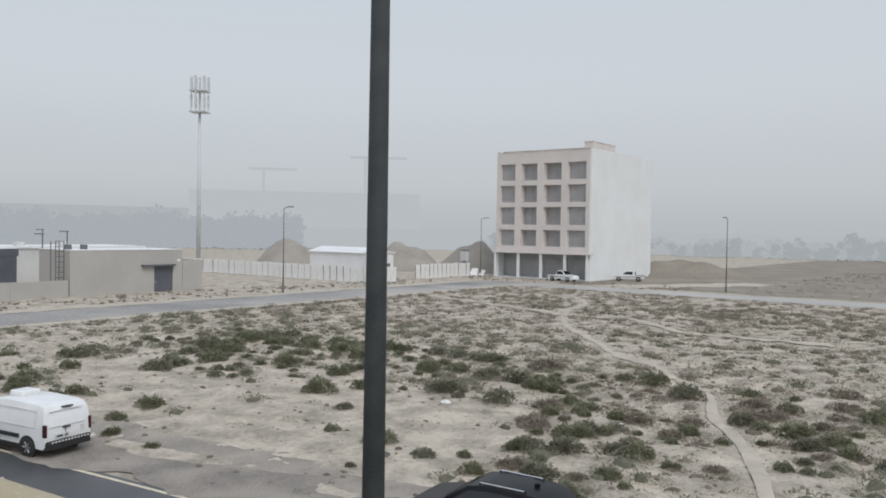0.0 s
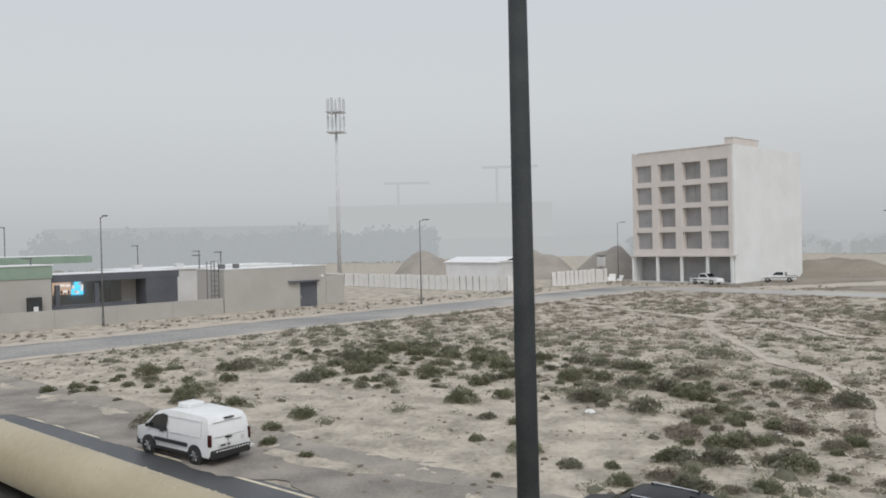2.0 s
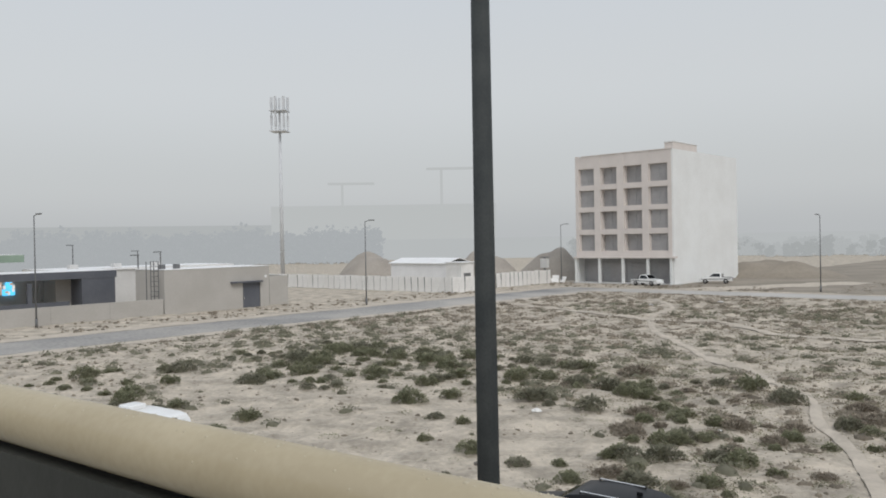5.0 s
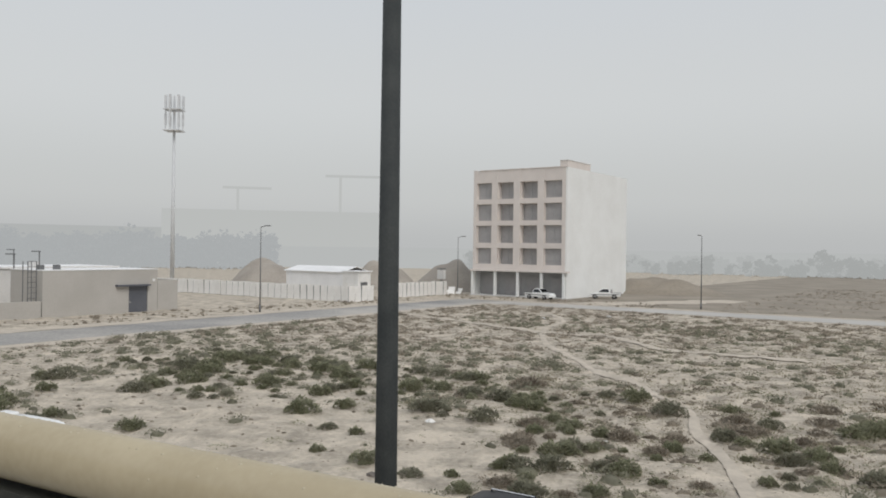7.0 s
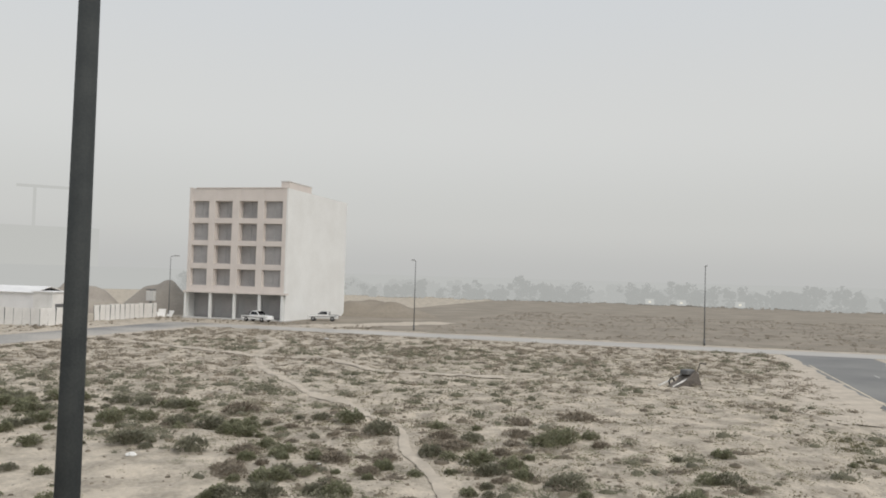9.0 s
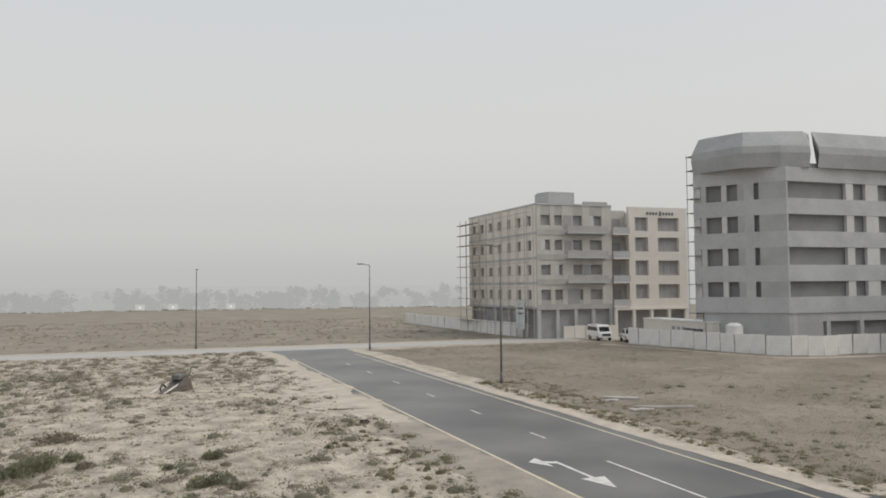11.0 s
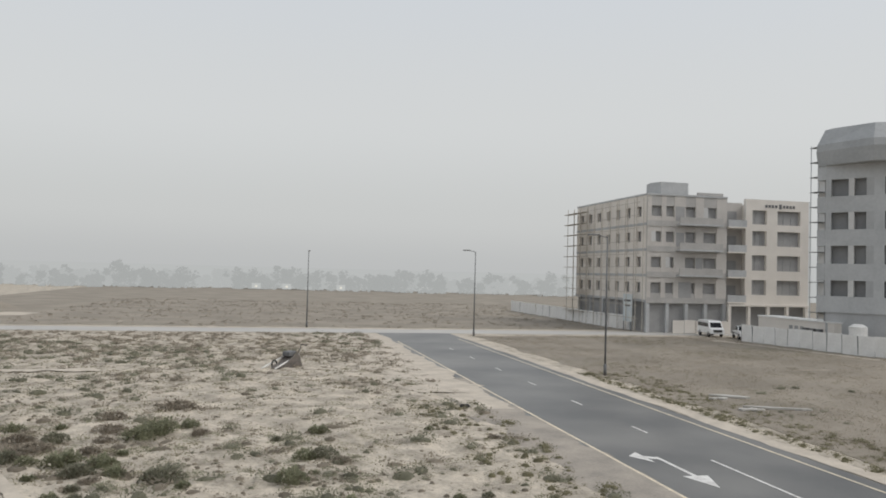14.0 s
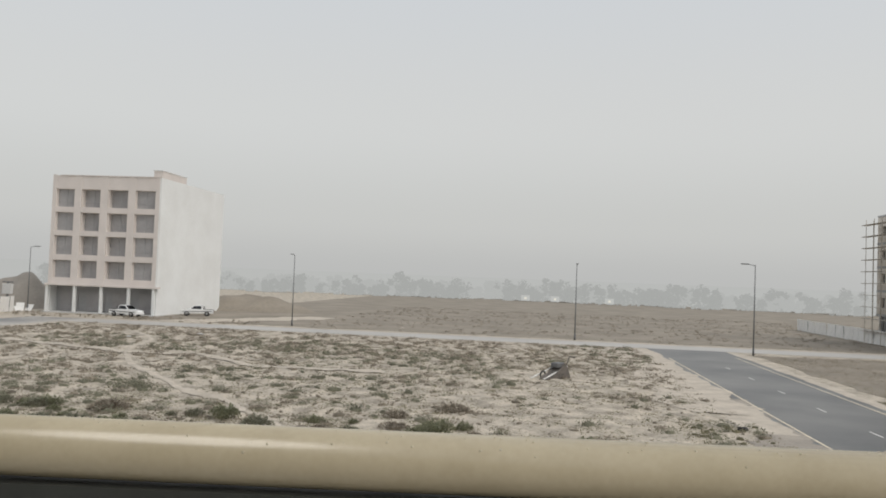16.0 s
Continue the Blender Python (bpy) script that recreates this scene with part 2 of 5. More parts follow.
def prism(bm, pts, z0, z1):
    """A flat outline (counter-clockwise) raised from z0 to z1."""
    lo = [bm.verts.new((x, y, z0)) for x, y in pts]
    hi = [bm.verts.new((x, y, z1)) for x, y in pts]
    for k in range(len(pts)):
        j = (k + 1) % len(pts)
        bm.faces.new((lo[k], lo[j], hi[j], hi[k]))
    bm.faces.new(lo[::-1])
    bm.faces.new(hi)


def to_mesh(name, bm, material, smooth=False):
    me = bpy.data.meshes.new(name)
    bm.normal_update()
    bm.to_mesh(me)
    bm.free()
    me.materials.append(material)
    if smooth:
        me.polygons.foreach_set("use_smooth", [True] * len(me.polygons))
    return me


def part(name, bm, material, parent=None, label="", smooth=False, bevel=0.0):
    ob = new(name, to_mesh(name, bm, material, smooth))
    if parent:
        ob.parent = parent
    if label:
        tagged(ob, label)
    if bevel:
        md = ob.modifiers.new("bevel", "BEVEL")
        md.width, md.segments, md.limit_method = bevel, 2, "ANGLE"
    return ob


def thing(name, m, label, category, group="", kind=""):
    ob = new(name)
    ob.empty_display_size = 0.3
    ob.matrix_basis = m
    return tagged(ob, label, category, group, kind)


def B(*args):
    bm = bmesh.new()
    box(bm, *args)
    return bm


def boxes(rows):
    bm = bmesh.new()
    for r in rows:
        box(bm, *r)
    return bm


# ---- ground ----
def near_line(x):
    """The far edge line of the near road."""
    return 13.75 + 0.116 * (x + 19.5)


ROADS = ((-71.2, -62.4, -60, 106.5), (-71.2, 160, 99.8, 106.6), (14.0, 23.6, 15, 100))


def road_gap(x, y):
    """Metres to the nearest road edge, nought on it."""
    d = 1e9
    for x0, x1, y0, y1 in ROADS:
        d = min(d, math.hypot(max(x0 - x, 0, x - x1), max(y0 - y, 0, y - y1)))
    return min(d, max(0.0, y - near_line(x) - 0.3))


PATH_A = [(-46, 88), (-39.3, 78.7), (-36.8, 69.5), (-30.5, 58.1), (-24.9, 51.7), (-20.8, 46.5), (-17.7, 44.5), (-14.9, 40.8), (-12.3, 37.8), (-10.7, 33.7), (-9.6, 31.9), (-8.3, 29.5), (-7.2, 27.1), (-5.6, 23.1)]
PATH_B = [(-58, 75), (-44.5, 69.9), (-38.8, 67.9), (-35.6, 67.1), (-32.4, 67.1), (-29, 67.3), (-24.9, 63.8), (-22.5, 61.6), (-20.2, 61.9), (-11.2, 60.9)]


def smooth_line(pts, step=0.7):
    """Catmull-Rom through the corners."""
    p = [np.array(pts[0])] + [np.array(q, float) for q in pts] + [np.array(pts[-1])]
    res = []
    for i in range(1, len(p) - 2):
        n = max(2, int(np.linalg.norm(p[i + 1] - p[i]) / step))
        for k in range(n):
            t = k / n
            res.append(0.5 * (2 * p[i] + (p[i + 1] - p[i - 1]) * t + (2 * p[i - 1] - 5 * p[i] + 4 * p[i + 1] - p[i + 2]) * t * t
                              + (3 * p[i] - p[i - 1] - 3 * p[i + 1] + p[i + 2]) * t ** 3))
    res.append(p[-1])
    return [(float(q[0]), float(q[1])) for q in res]


TRAILS = np.array(smooth_line(PATH_A) + smooth_line(PATH_B))


def trail_gap(x, y):
    return float(np.min(np.hypot(TRAILS[:, 0] - x, TRAILS[:, 1] - y)))


def height(x, y):
    g = road_gap(x, y)
    if g <= 0:
        return -0.02
    k = min(1.0, max(0.0, g - 1.2) / 3.6) * (0.12 if x > 24 or y > 106 else 1.0)
    h = 0.16 * noise.noise((x * 0.35, y * 0.35, 3.1)) + 0.10 * noise.noise((x * 0.9, y * 0.9, 7.7)) + 0.05 * noise.noise((x * 2.1, y * 2.1, 1.7))
    h += 0.09 * (0.5 - abs(noise.noise((x * 1.25, y * 1.25, 12.3)))) + 0.035 * noise.noise((x * 4.3, y * 4.3, 4.4))
    return k * (0.05 + h) - 0.02 * (1 - k)


def axis(lo, hi, step, far):
    mid = list(np.arange(lo, hi + step / 2, step))
    left, right, d = [], [], step
    x = lo
    while x > -far:
        d *= 1.5
        x -= d
        left.append(x)
    x, d = hi, step
    while x < far:
        d *= 1.5
        x += d
        right.append(x)
    return left[::-1] + mid + right


gx, gy = axis(-66, 14, 0.3, 2500), axis(12, 100, 0.36, 2500)
gv = []
for yy in gy:
    for xx in gx:
        inside = -90 < xx < 70 and 4 < yy < 120
        gv.append((xx, yy, height(xx, yy) if inside else -0.02))
nx = len(gx)
gf = [(j * nx + i, j * nx + i + 1, (j + 1) * nx + i + 1, (j + 1) * nx + i) for j in range(len(gy) - 1) for i in range(nx - 1)]
me = bpy.data.meshes.new("ground")
me.from_pydata(gv, [], gf)
me.materials.append(SAND)
me.polygons.foreach_set("use_smooth", [True] * len(me.polygons))
ground = tagged(new("ground", me), "pale sandy desert ground with low hummocks", "ground", kind="structure")
ground.matrix_basis = GRID


def sheet(name, pts, z, material, label, category="ground", thick=0.04):
    bm = bmesh.new()
    prism(bm, pts, z - thick, z)
    ob = tagged(part(name, bm, material), label, category, kind="structure")
    ob.matrix_basis = GRID
    return ob


def rect(x0, x1, y0, y1):
    return [(x0, y0), (x1, y0), (x1, y1), (x0, y1)]


sheet("road", rect(-70.8, -62.8, -60, 106.5), 0.000, ASPHALT_DAMP, "dusty wet asphalt road along the service station", "road")
sheet("road", rect(-62.8, 165, 100.2, 106.4), 0.004, ASPHALT_DUSTY, "far dusty asphalt road across the desert", "road")
corner = [(14.2, 100.2), (14.2, 24.0)] + [(14.2 - 5.2 * (1 - math.cos(t)), 24 - 5.2 * math.sin(t)) for t in np.linspace(0.1, 1.4, 8)]
near_far_edge = [(-120, near_line(-120) + 0.25), (8.5, near_line(8.5) + 0.25)]
sheet("road", rect(14.2, 23.6, 24.0, 100.2), 0.006, ASPHALT_DRY, "asphalt street with blown sand and lane markings", "road")
sheet("road", [(14.2, 24.0)] + corner[2:] + [(8.5, near_line(8.5) + 0.25), (-120, near_line(-120) + 0.25), (-120, near_line(-120) - 7.2), (60, near_line(60) - 7.2), (60, near_line(60) + 0.2),
               (30, near_line(30) + 0.2), (25.5, 21.5), (23.6, 24.0)], 0.008, ASPHALT, "dark wet asphalt street below the balcony", "road")


# strips of gravel and sand along the roads
def ribbon(name, line, w, z, material, label, wob=0.25, seed=0.0, follow=False):
    bm = bmesh.new()
    prev = None
    for i, (x, y) in enumerate(line):
        x2, y2 = line[min(i + 1, len(line) - 1)]
        x1, y1 = line[max(i - 1, 0)]
        d = math.hypot(x2 - x1, y2 - y1) or 1
        nxx, nyy = -(y2 - y1) / d, (x2 - x1) / d
        wl_ = w * (1 + wob * noise.noise((x * 0.22, y * 0.22, seed)) * 2 + 0.22 * noise.noise((x * 0.9, y * 0.9, seed)) + 0.18 * noise.noise((x * 2.3, y * 2.3, seed)))
        wr_ = w * (1 + wob * noise.noise((x * 0.22, y * 0.22, seed + 9)) * 2 + 0.22 * noise.noise((x * 0.9, y * 0.9, seed + 9)) + 0.18 * noise.noise((x * 2.3, y * 2.3, seed + 9)))
        pts = []
        for s in (-wr_, -0.4 * wr_, 0.4 * wl_, wl_):
            px, py = x + nxx * s, y + nyy * s
            pts.append(bm.verts.new((px, py, (height(px, py) if follow else 0) + z - (0.03 if follow and abs(s) > 0.5 * w else 0))))
        if prev:
            for k in range(3):
                bm.faces.new((prev[k], prev[k + 1], pts[k + 1], pts[k]))
        prev = pts
    bmesh.ops.recalc_face_normals(bm, faces=bm.faces)
    for f in bm.faces:
        if f.normal.z < 0:
            f.normal_flip()
    ob = tagged(part(name, bm, material, smooth=True), label, "path", kind="structure")
    ob.matrix_basis = GRID
    return ob


ribbon("footpath", smooth_line(PATH_A, 0.5), 0.27, 0.075, SAND_PALE, "trodden pale sand footpath through the scrub", 0.3, 2.0, True)
ribbon("footpath", smooth_line(PATH_B, 0.5), 0.6, 0.10, SAND_PALE, "faint trodden sand track crossing the scrub", 0.4, 5.0, True)
ribbon("road_shoulder", [(x, near_line(x) + 1.75) for x in np.arange(-60, 9, 0.5)], 1.8, 0.016, GRAVEL, "grey gravel shoulder of the street", 0.25, 1.0)
ribbon("road_shoulder", [(13.1, y) for y in np.arange(44, 99, 0.8)], 1.3, 0.013, SAND_PALE, "blown pale sand along the road edge", 0.35, 4.0)
ribbon("road_shoulder", [(12.9, y) for y in np.arange(24, 58, 0.5)], 1.75, 0.0125, GRAVEL_SANDY, "sandy gravel shoulder of the side road", 0.16, 14.0)
ribbon("road_shoulder", [(24.1, y) for y in np.arange(22, 99, 0.8)], 0.5, 0.013, SAND_PALE, "blown pale sand along the road edge", 0.3, 6.0)
ribbon("road_shoulder", [(x, 107.0) for x in np.arange(-60, 150, 1.0)], 0.6, 0.013, SAND_PALE, "sandy verge of the far road", 0.3, 6.0)
ribbon("road_shoulder", [(x, near_line(x) + 3.9) for x in np.arange(-60, 9, 0.5)], 0.8, 0.03, GRAVEL_SANDY, "sand thinly spread over the gravel shoulder", 0.3, 17.0, True)
ribbon("road_shoulder", [(-72.3, y) for y in np.arange(0, 106, 1.0)], 1.4, 0.013, SAND_PALE, "pale sandy verge beside the station wall", 0.3, 3.0)
ribbon("road_shoulder", [(-61.8, y) for y in np.arange(0, 99, 1.0)], 0.9, 0.013, SAND_PALE, "blown sand along the road edge", 0.35, 8.0)
ribbon("sand_patch", smooth_line([(56.5, 92), (60, 76), (62.2, 67), (68, 64.6), (80, 64.0), (98, 63.4)]), 0.55, 0.02, SAND_PALE, "pale sandy strip before the hoarding", 0.6, 31.0)
ribbon("sand_patch", [(-75.6, y) for y in np.arange(62, 104, 1.0)], 3.2, 0.012, SAND_PALE, "pale bare sand between the road and the hoarding", 0.35, 21.0)
ribbon("sand_patch", [(11.0 - 0.05 * (y - 60), y) for y in np.arange(50, 98, 0.8)], 2.4, 0.06, SAND_PALE, "bare pale sand beside the junction", 0.5, 11.0, True)
ribbon("sand_patch", [(-52 + 0.6 * (y - 107), y) for y in np.arange(108, 136, 1.0)], 3.2, 0.02, SAND_PALE, "bare pale sand track beside the white building", 0.4, 12.0)


def far_field(name, x0, x1, y0, y1, z, seed, label):
    """A tract of dry scrub with a ragged edge."""
    bm = bmesh.new()
    pts = []
    for (ax, ay), (bx, by) in (((x0, y0), (x1, y0)), ((x1, y0), (x1, y1)), ((x1, y1), (x0, y1)), ((x0, y1), (x0, y0))):
        n = max(2, int(math.hypot(bx - ax, by - ay) / 2.0))
        for k in range(n):
            x, y = ax + (bx - ax) * k / n, ay + (by - ay) * k / n
            pts.append((x + 1.2 * noise.noise((x * 0.2, y * 0.2, seed)), y + 1.2 * noise.noise((x * 0.2, y * 0.2, seed + 5))))
    prism(bm, pts, -0.1, z)
    ob = tagged(part(name, bm, SCRUB_SOIL), label, "ground", kind="structure")
    ob.matrix_basis = GRID
    return ob


far_field("scrub_field", -60, 330, 109.5, 330, 0.006, 1.0, "brown dry scrub field beyond the far road")
far_field("scrub_field", 26.0, 130, 23.5, 97, 0.006, 2.0, "brown dry grass field beside the road")


def flat(name, rows, z, material, label):
    bm = bmesh.new()
    for r in rows:
        prism(bm, r, z - 0.004, z)
    ob = tagged(part(name, bm, material), label, "road marking", kind="structure")
    ob.matrix_basis = GRID
    return ob


flat("edge_line", [rect(14.75, 14.9, 24, 88)], 0.014, YELLOW, "worn yellow edge line")
flat("edge_line", [rect(22.7, 22.84, 21.5, 92)], 0.014, YELLOW, "worn yellow edge line")
flat("edge_line", [[(-100, near_line(-100) - 0.07), (8.6, near_line(8.6) - 0.07), (8.6, near_line(8.6) + 0.07), (-100, near_line(-100) + 0.07)]], 0.014, YELLOW, "worn yellow edge line")
flat("edge_line", [[(14.75 - 5.2 * (1 - math.cos(a)), 24 - 5.2 * math.sin(a)), (14.75 - 5.2 * (1 - math.cos(b)), 24 - 5.2 * math.sin(b)),
                    (14.9 - 5.2 * (1 - math.cos(b)), 23.9 - 5.2 * math.sin(b)), (14.9 - 5.2 * (1 - math.cos(a)), 23.9 - 5.2 * math.sin(a))]
                   for a, b in zip(np.linspace(0, 1.2, 9)[:-1], np.linspace(0, 1.2, 9)[1:])], 0.0145, YELLOW, "curved yellow edge line at the corner")
flat("lane_line", [rect(18.95, 19.08, 22.5, 30.8)], 0.014, WHITE_LINE, "solid white lane line")
for yy in (36.6, 45.0, 53.4, 61.8, 70.2, 78.6):
    flat("lane_line", [rect(18.93, 19.05, yy, yy + 1.7)], 0.014, WHITE_LINE, "short white lane dash")
# a two-headed arrow: ahead and left
flat("road_arrow", [rect(16.75, 16.93, 28.402, 31.6), [(16.3, 28.4), (16.84, 26.6), (17.4, 28.4)], [(16.748, 31.2), (16.748, 31.6), (16.352, 31.87), (16.352, 31.42)],
                    [(15.7, 31.9), (16.35, 30.7), (16.35, 32.6)]], 0.015, WHITE_LINE, "white two-headed lane arrow on the asphalt")

# ---- street lamps ----
def lamp_parts(ob, h, arm=1.3, r=0.085, metal=LAMP_METAL, flip=1, taper=0.55):
    bm = bmesh.new()
    rod(bm, (0, 0, 0.25), (0, 0, h), r, r * taper, 16)
    part("pole", bm, metal, ob, smooth=True)
    bm = bmesh.new()
    rod(bm, (0, 0, 0), (0, 0, 0.9), r * 1.5, r * 1.45, 12)
    part("base_sleeve", bm, metal, ob, smooth=True)
    bm = bmesh.new()
    rod(bm, (0, 0, h - 0.05), (flip * arm * 0.7, 0, h + 0.12), r * 0.5, r * 0.4, 8)
    part("arm", bm, metal, ob, smooth=True)
    bm = bmesh.new()
    box(bm, *sorted((flip * arm * 0.55, flip * arm * 1.25)), -0.15, 0.15, h + 0.07, h + 0.19)
    head = part("lamp_head", bm, metal, ob, bevel=0.04)
    bm = bmesh.new()
    box(bm, *sorted((flip * arm * 0.65, flip * arm * 1.15)), -0.11, 0.11, h + 0.05, h + 0.075)
    part("lens", bm, PLATE, head)


street = thing("street_lamp", gp(-81.0, 30.1), "grey steel street lamp before the station wall", "street lamp", "street lamps")
lamp_parts(street, 10.85)
for (x, y, rz, tall) in ((-73.0, 65.6, 0, 0.945), (-79.7, 118, 0, 0.935), (-34.4, 111.5, -90, 0.935), (5.8, 108.6, -90, 0.935), (25.9, 96.7, 180, 0.975), (26.5, 58.5, 180, 1.01), (27.9, 20.9, 180, 1.04)):
    copy_thing(street, gp(x, y, 0, rz) @ Matrix.Diagonal((1, 1, tall, 1)))
near_pole = thing("street_lamp", pose(-0.88, 8.67, 0.0, 0, 0, -30), "dark wet steel lamp pole close to the balcony", "street lamp")
lamp_parts(near_pole, 11.6, 1.5, 0.143, DARK_METAL, 1, 0.68)

# ---- balcony ----
balcony = gp(0, 0.524, 0, math.degrees(math.atan(0.0895)))
rail = thing("balcony_railing", balcony, "cream painted round railing wet with raindrops", "railing")
bm = bmesh.new()
rod(bm, (-6, 0, 7.414), (0.98, 0, 7.414), 0.0427, None, 32)
part("handrail", bm, RAIL_PAINT, rail, smooth=True)
bm = bmesh.new()
random.seed(5)
for k in range(520):
    x = random.uniform(-3.2, 0.95)
    th = random.gauss(0.15, 0.55)
    if abs(th) > 1.5:
        continue
    r = random.uniform(0.0008, 0.0028)
    c = Vector((x, math.sin(th) * 0.0427, 7.414 + math.cos(th) * 0.0427))
    nrm = Vector((0, math.sin(th), math.cos(th)))
    t1, t2 = Vector((1, 0, 0)), nrm.cross(Vector((1, 0, 0)))
    top = bm.verts.new(c + nrm * r * 0.7)
    ring = [bm.verts.new(c + (t1 * math.cos(a) + t2 * math.sin(a)) * r) for a in np.linspace(0, math.tau, 7)[:-1]]
    for q in range(6):
        bm.faces.new((ring[q], ring[(q + 1) % 6], top))
DROP = mat("water_drop", (0.52, 0.455, 0.33), (0.47, 0.41, 0.29), 10, 0.06, 0.0)
drops = part("raindrops", bm, DROP, rail, "clear raindrops beaded on the rail", smooth=True)
tagged(drops, kind="stuff")
parapet = part("balcony_parapet", B(-6, 0.95, -0.035, 0.035, 5.9, 7.368), BALCONY)
tagged(parapet, "dark painted balcony parapet under the railing", "parapet", kind="structure").matrix_basis = balcony
slab = part("balcony_floor", B(-6, 1.0, -2.2, 0.16, 5.7, 5.9), CONCRETE_LIGHT)
tagged(slab, "concrete balcony floor slab", "floor", kind="structure").matrix_basis = balcony
back = part("wall_home", B(-14, 14, -2.5, -2.2, -0.1, 9.0), CREAM)
tagged(back, "plain cream wall of the apartment house behind the balcony", "wall", kind="structure").matrix_basis = balcony

# ---- the white five-storey building ----
def white_block():
    x0, x1, y0, y1 = -76.55, -58.4, 118.1, 143.4
    W, top = x1 - x0, 21.7
    ob = thing("apartment_building", gp(x0, y0), "white five-storey block with peach gridded window front", "building")
    fx = [(0.035, 0.205), (0.27, 0.445), (0.515, 0.70), (0.765, 0.95)]
    fz = [(5.46, 8.27), (9.12, 12.16), (12.96, 15.87), (16.72, 19.58)]
    D = y1 - y0
    part("side_wall", B(W - 0.25, W, 0.0, D, 0, top), PALE_WALL, ob)
    part("side_wall", B(0, 0.25, 0.3, D, 0, top - 0.1), PALE_WALL, ob)
    part("rear_wall", B(0.25, W - 0.25, D - 0.25, D, 0, top - 0.05), PALE_WALL, ob)
    part("roof", B(0.25, W - 0.25, 0.3, D - 0.25, top - 0.9, top - 0.7), CONCRETE_LIGHT, ob)
    # piers and spandrels of the front
    edges = [0.0] + [v for f in fx for v in f] + [1.0]
    for k in range(0, 10, 2):
        part("pier", B(edges[k] * W, edges[k + 1] * W - (0.0 if k < 8 else 0.25), -0.05, 0.3, 4.55, top if k else top + 0.12), PEACH, ob)
    zs = [4.55] + [v for f in fz for v in f] + [top]
    for a, b in fx:
        for k in range(0, 10, 2):
            part("spandrel", B(a * W, b * W, 0.0, 0.3, zs[k], zs[k + 1]), PEACH, ob)
    part("parapet_coping", B(0.07 * W, W, -0.12, 0.32, top - 0.001, top + 0.12), PEACH, ob)
    for j, (a, b) in enumerate(fx):
        deep = 1.1 if j in (1, 2) else 0.55
        for lo, hi in fz:
            win = part("window", B(a * W, b * W, deep, deep + 0.06, lo, hi), HAZE_GLASS, ob)
            mw = (b - a) * W
            for k in (0.0, 0.5, 0.965):
                part("mullion", B(a * W + mw * k, a * W + mw * k + 0.1, deep - 0.05, deep, lo, hi), SHOP_DARK, win)
            part("transom", B(a * W, b * W, deep - 0.05, deep, lo + 0.75, lo + 0.83), SHOP_DARK, win)
            part("reveal", boxes([(a * W - 0.01, a * W + 0.14, 0.3, deep, lo, hi), (b * W - 0.14, b * W + 0.01, 0.3, deep, lo, hi),
                                  (a * W, b * W, 0.3, deep, hi - 0.04, hi + 0.05), (a * W, b * W, 0.3, deep, lo - 0.05, lo + 0.04)]), PEACH, ob)
    # shops
    part("canopy", B(-0.1, W + 0.5, -0.8, 0.3, 4.25, 4.55), PEACH, ob)
    for f in (0.0, 0.255, 0.5, 0.75, 0.975):
        part("column", B(f * W, f * W + 0.42, -0.6, -0.2, 0, 4.25), PALE_WALL, ob, bevel=0.02)
    part("shop_front", B(0.25, W - 0.25, 2.2, 2.3, 0, 4.25), SHOP_DARK, ob)
    for f in (0.05, 0.3, 0.54, 0.79):
        part("shutter", B(f * W, f * W + 0.17 * W, 2.1, 2.2, 0.1, 3.3), HAZE_GLASS, ob)
    part("ground_slab", B(0.0, W + 0.4, -1.2, 2.2, -0.1, 0.12), CONCRETE_LIGHT, ob)
    house = part("roof_housing", B(W - 1.5, W - 0.06, 0.35, 9.0, top - 0.7, top + 1.1), PEACH, ob)
    part("coping", B(W - 1.6, W + 0.02, 0.25, 9.1, top + 1.1, top + 1.22), PALE_WALL, house)


white_block()

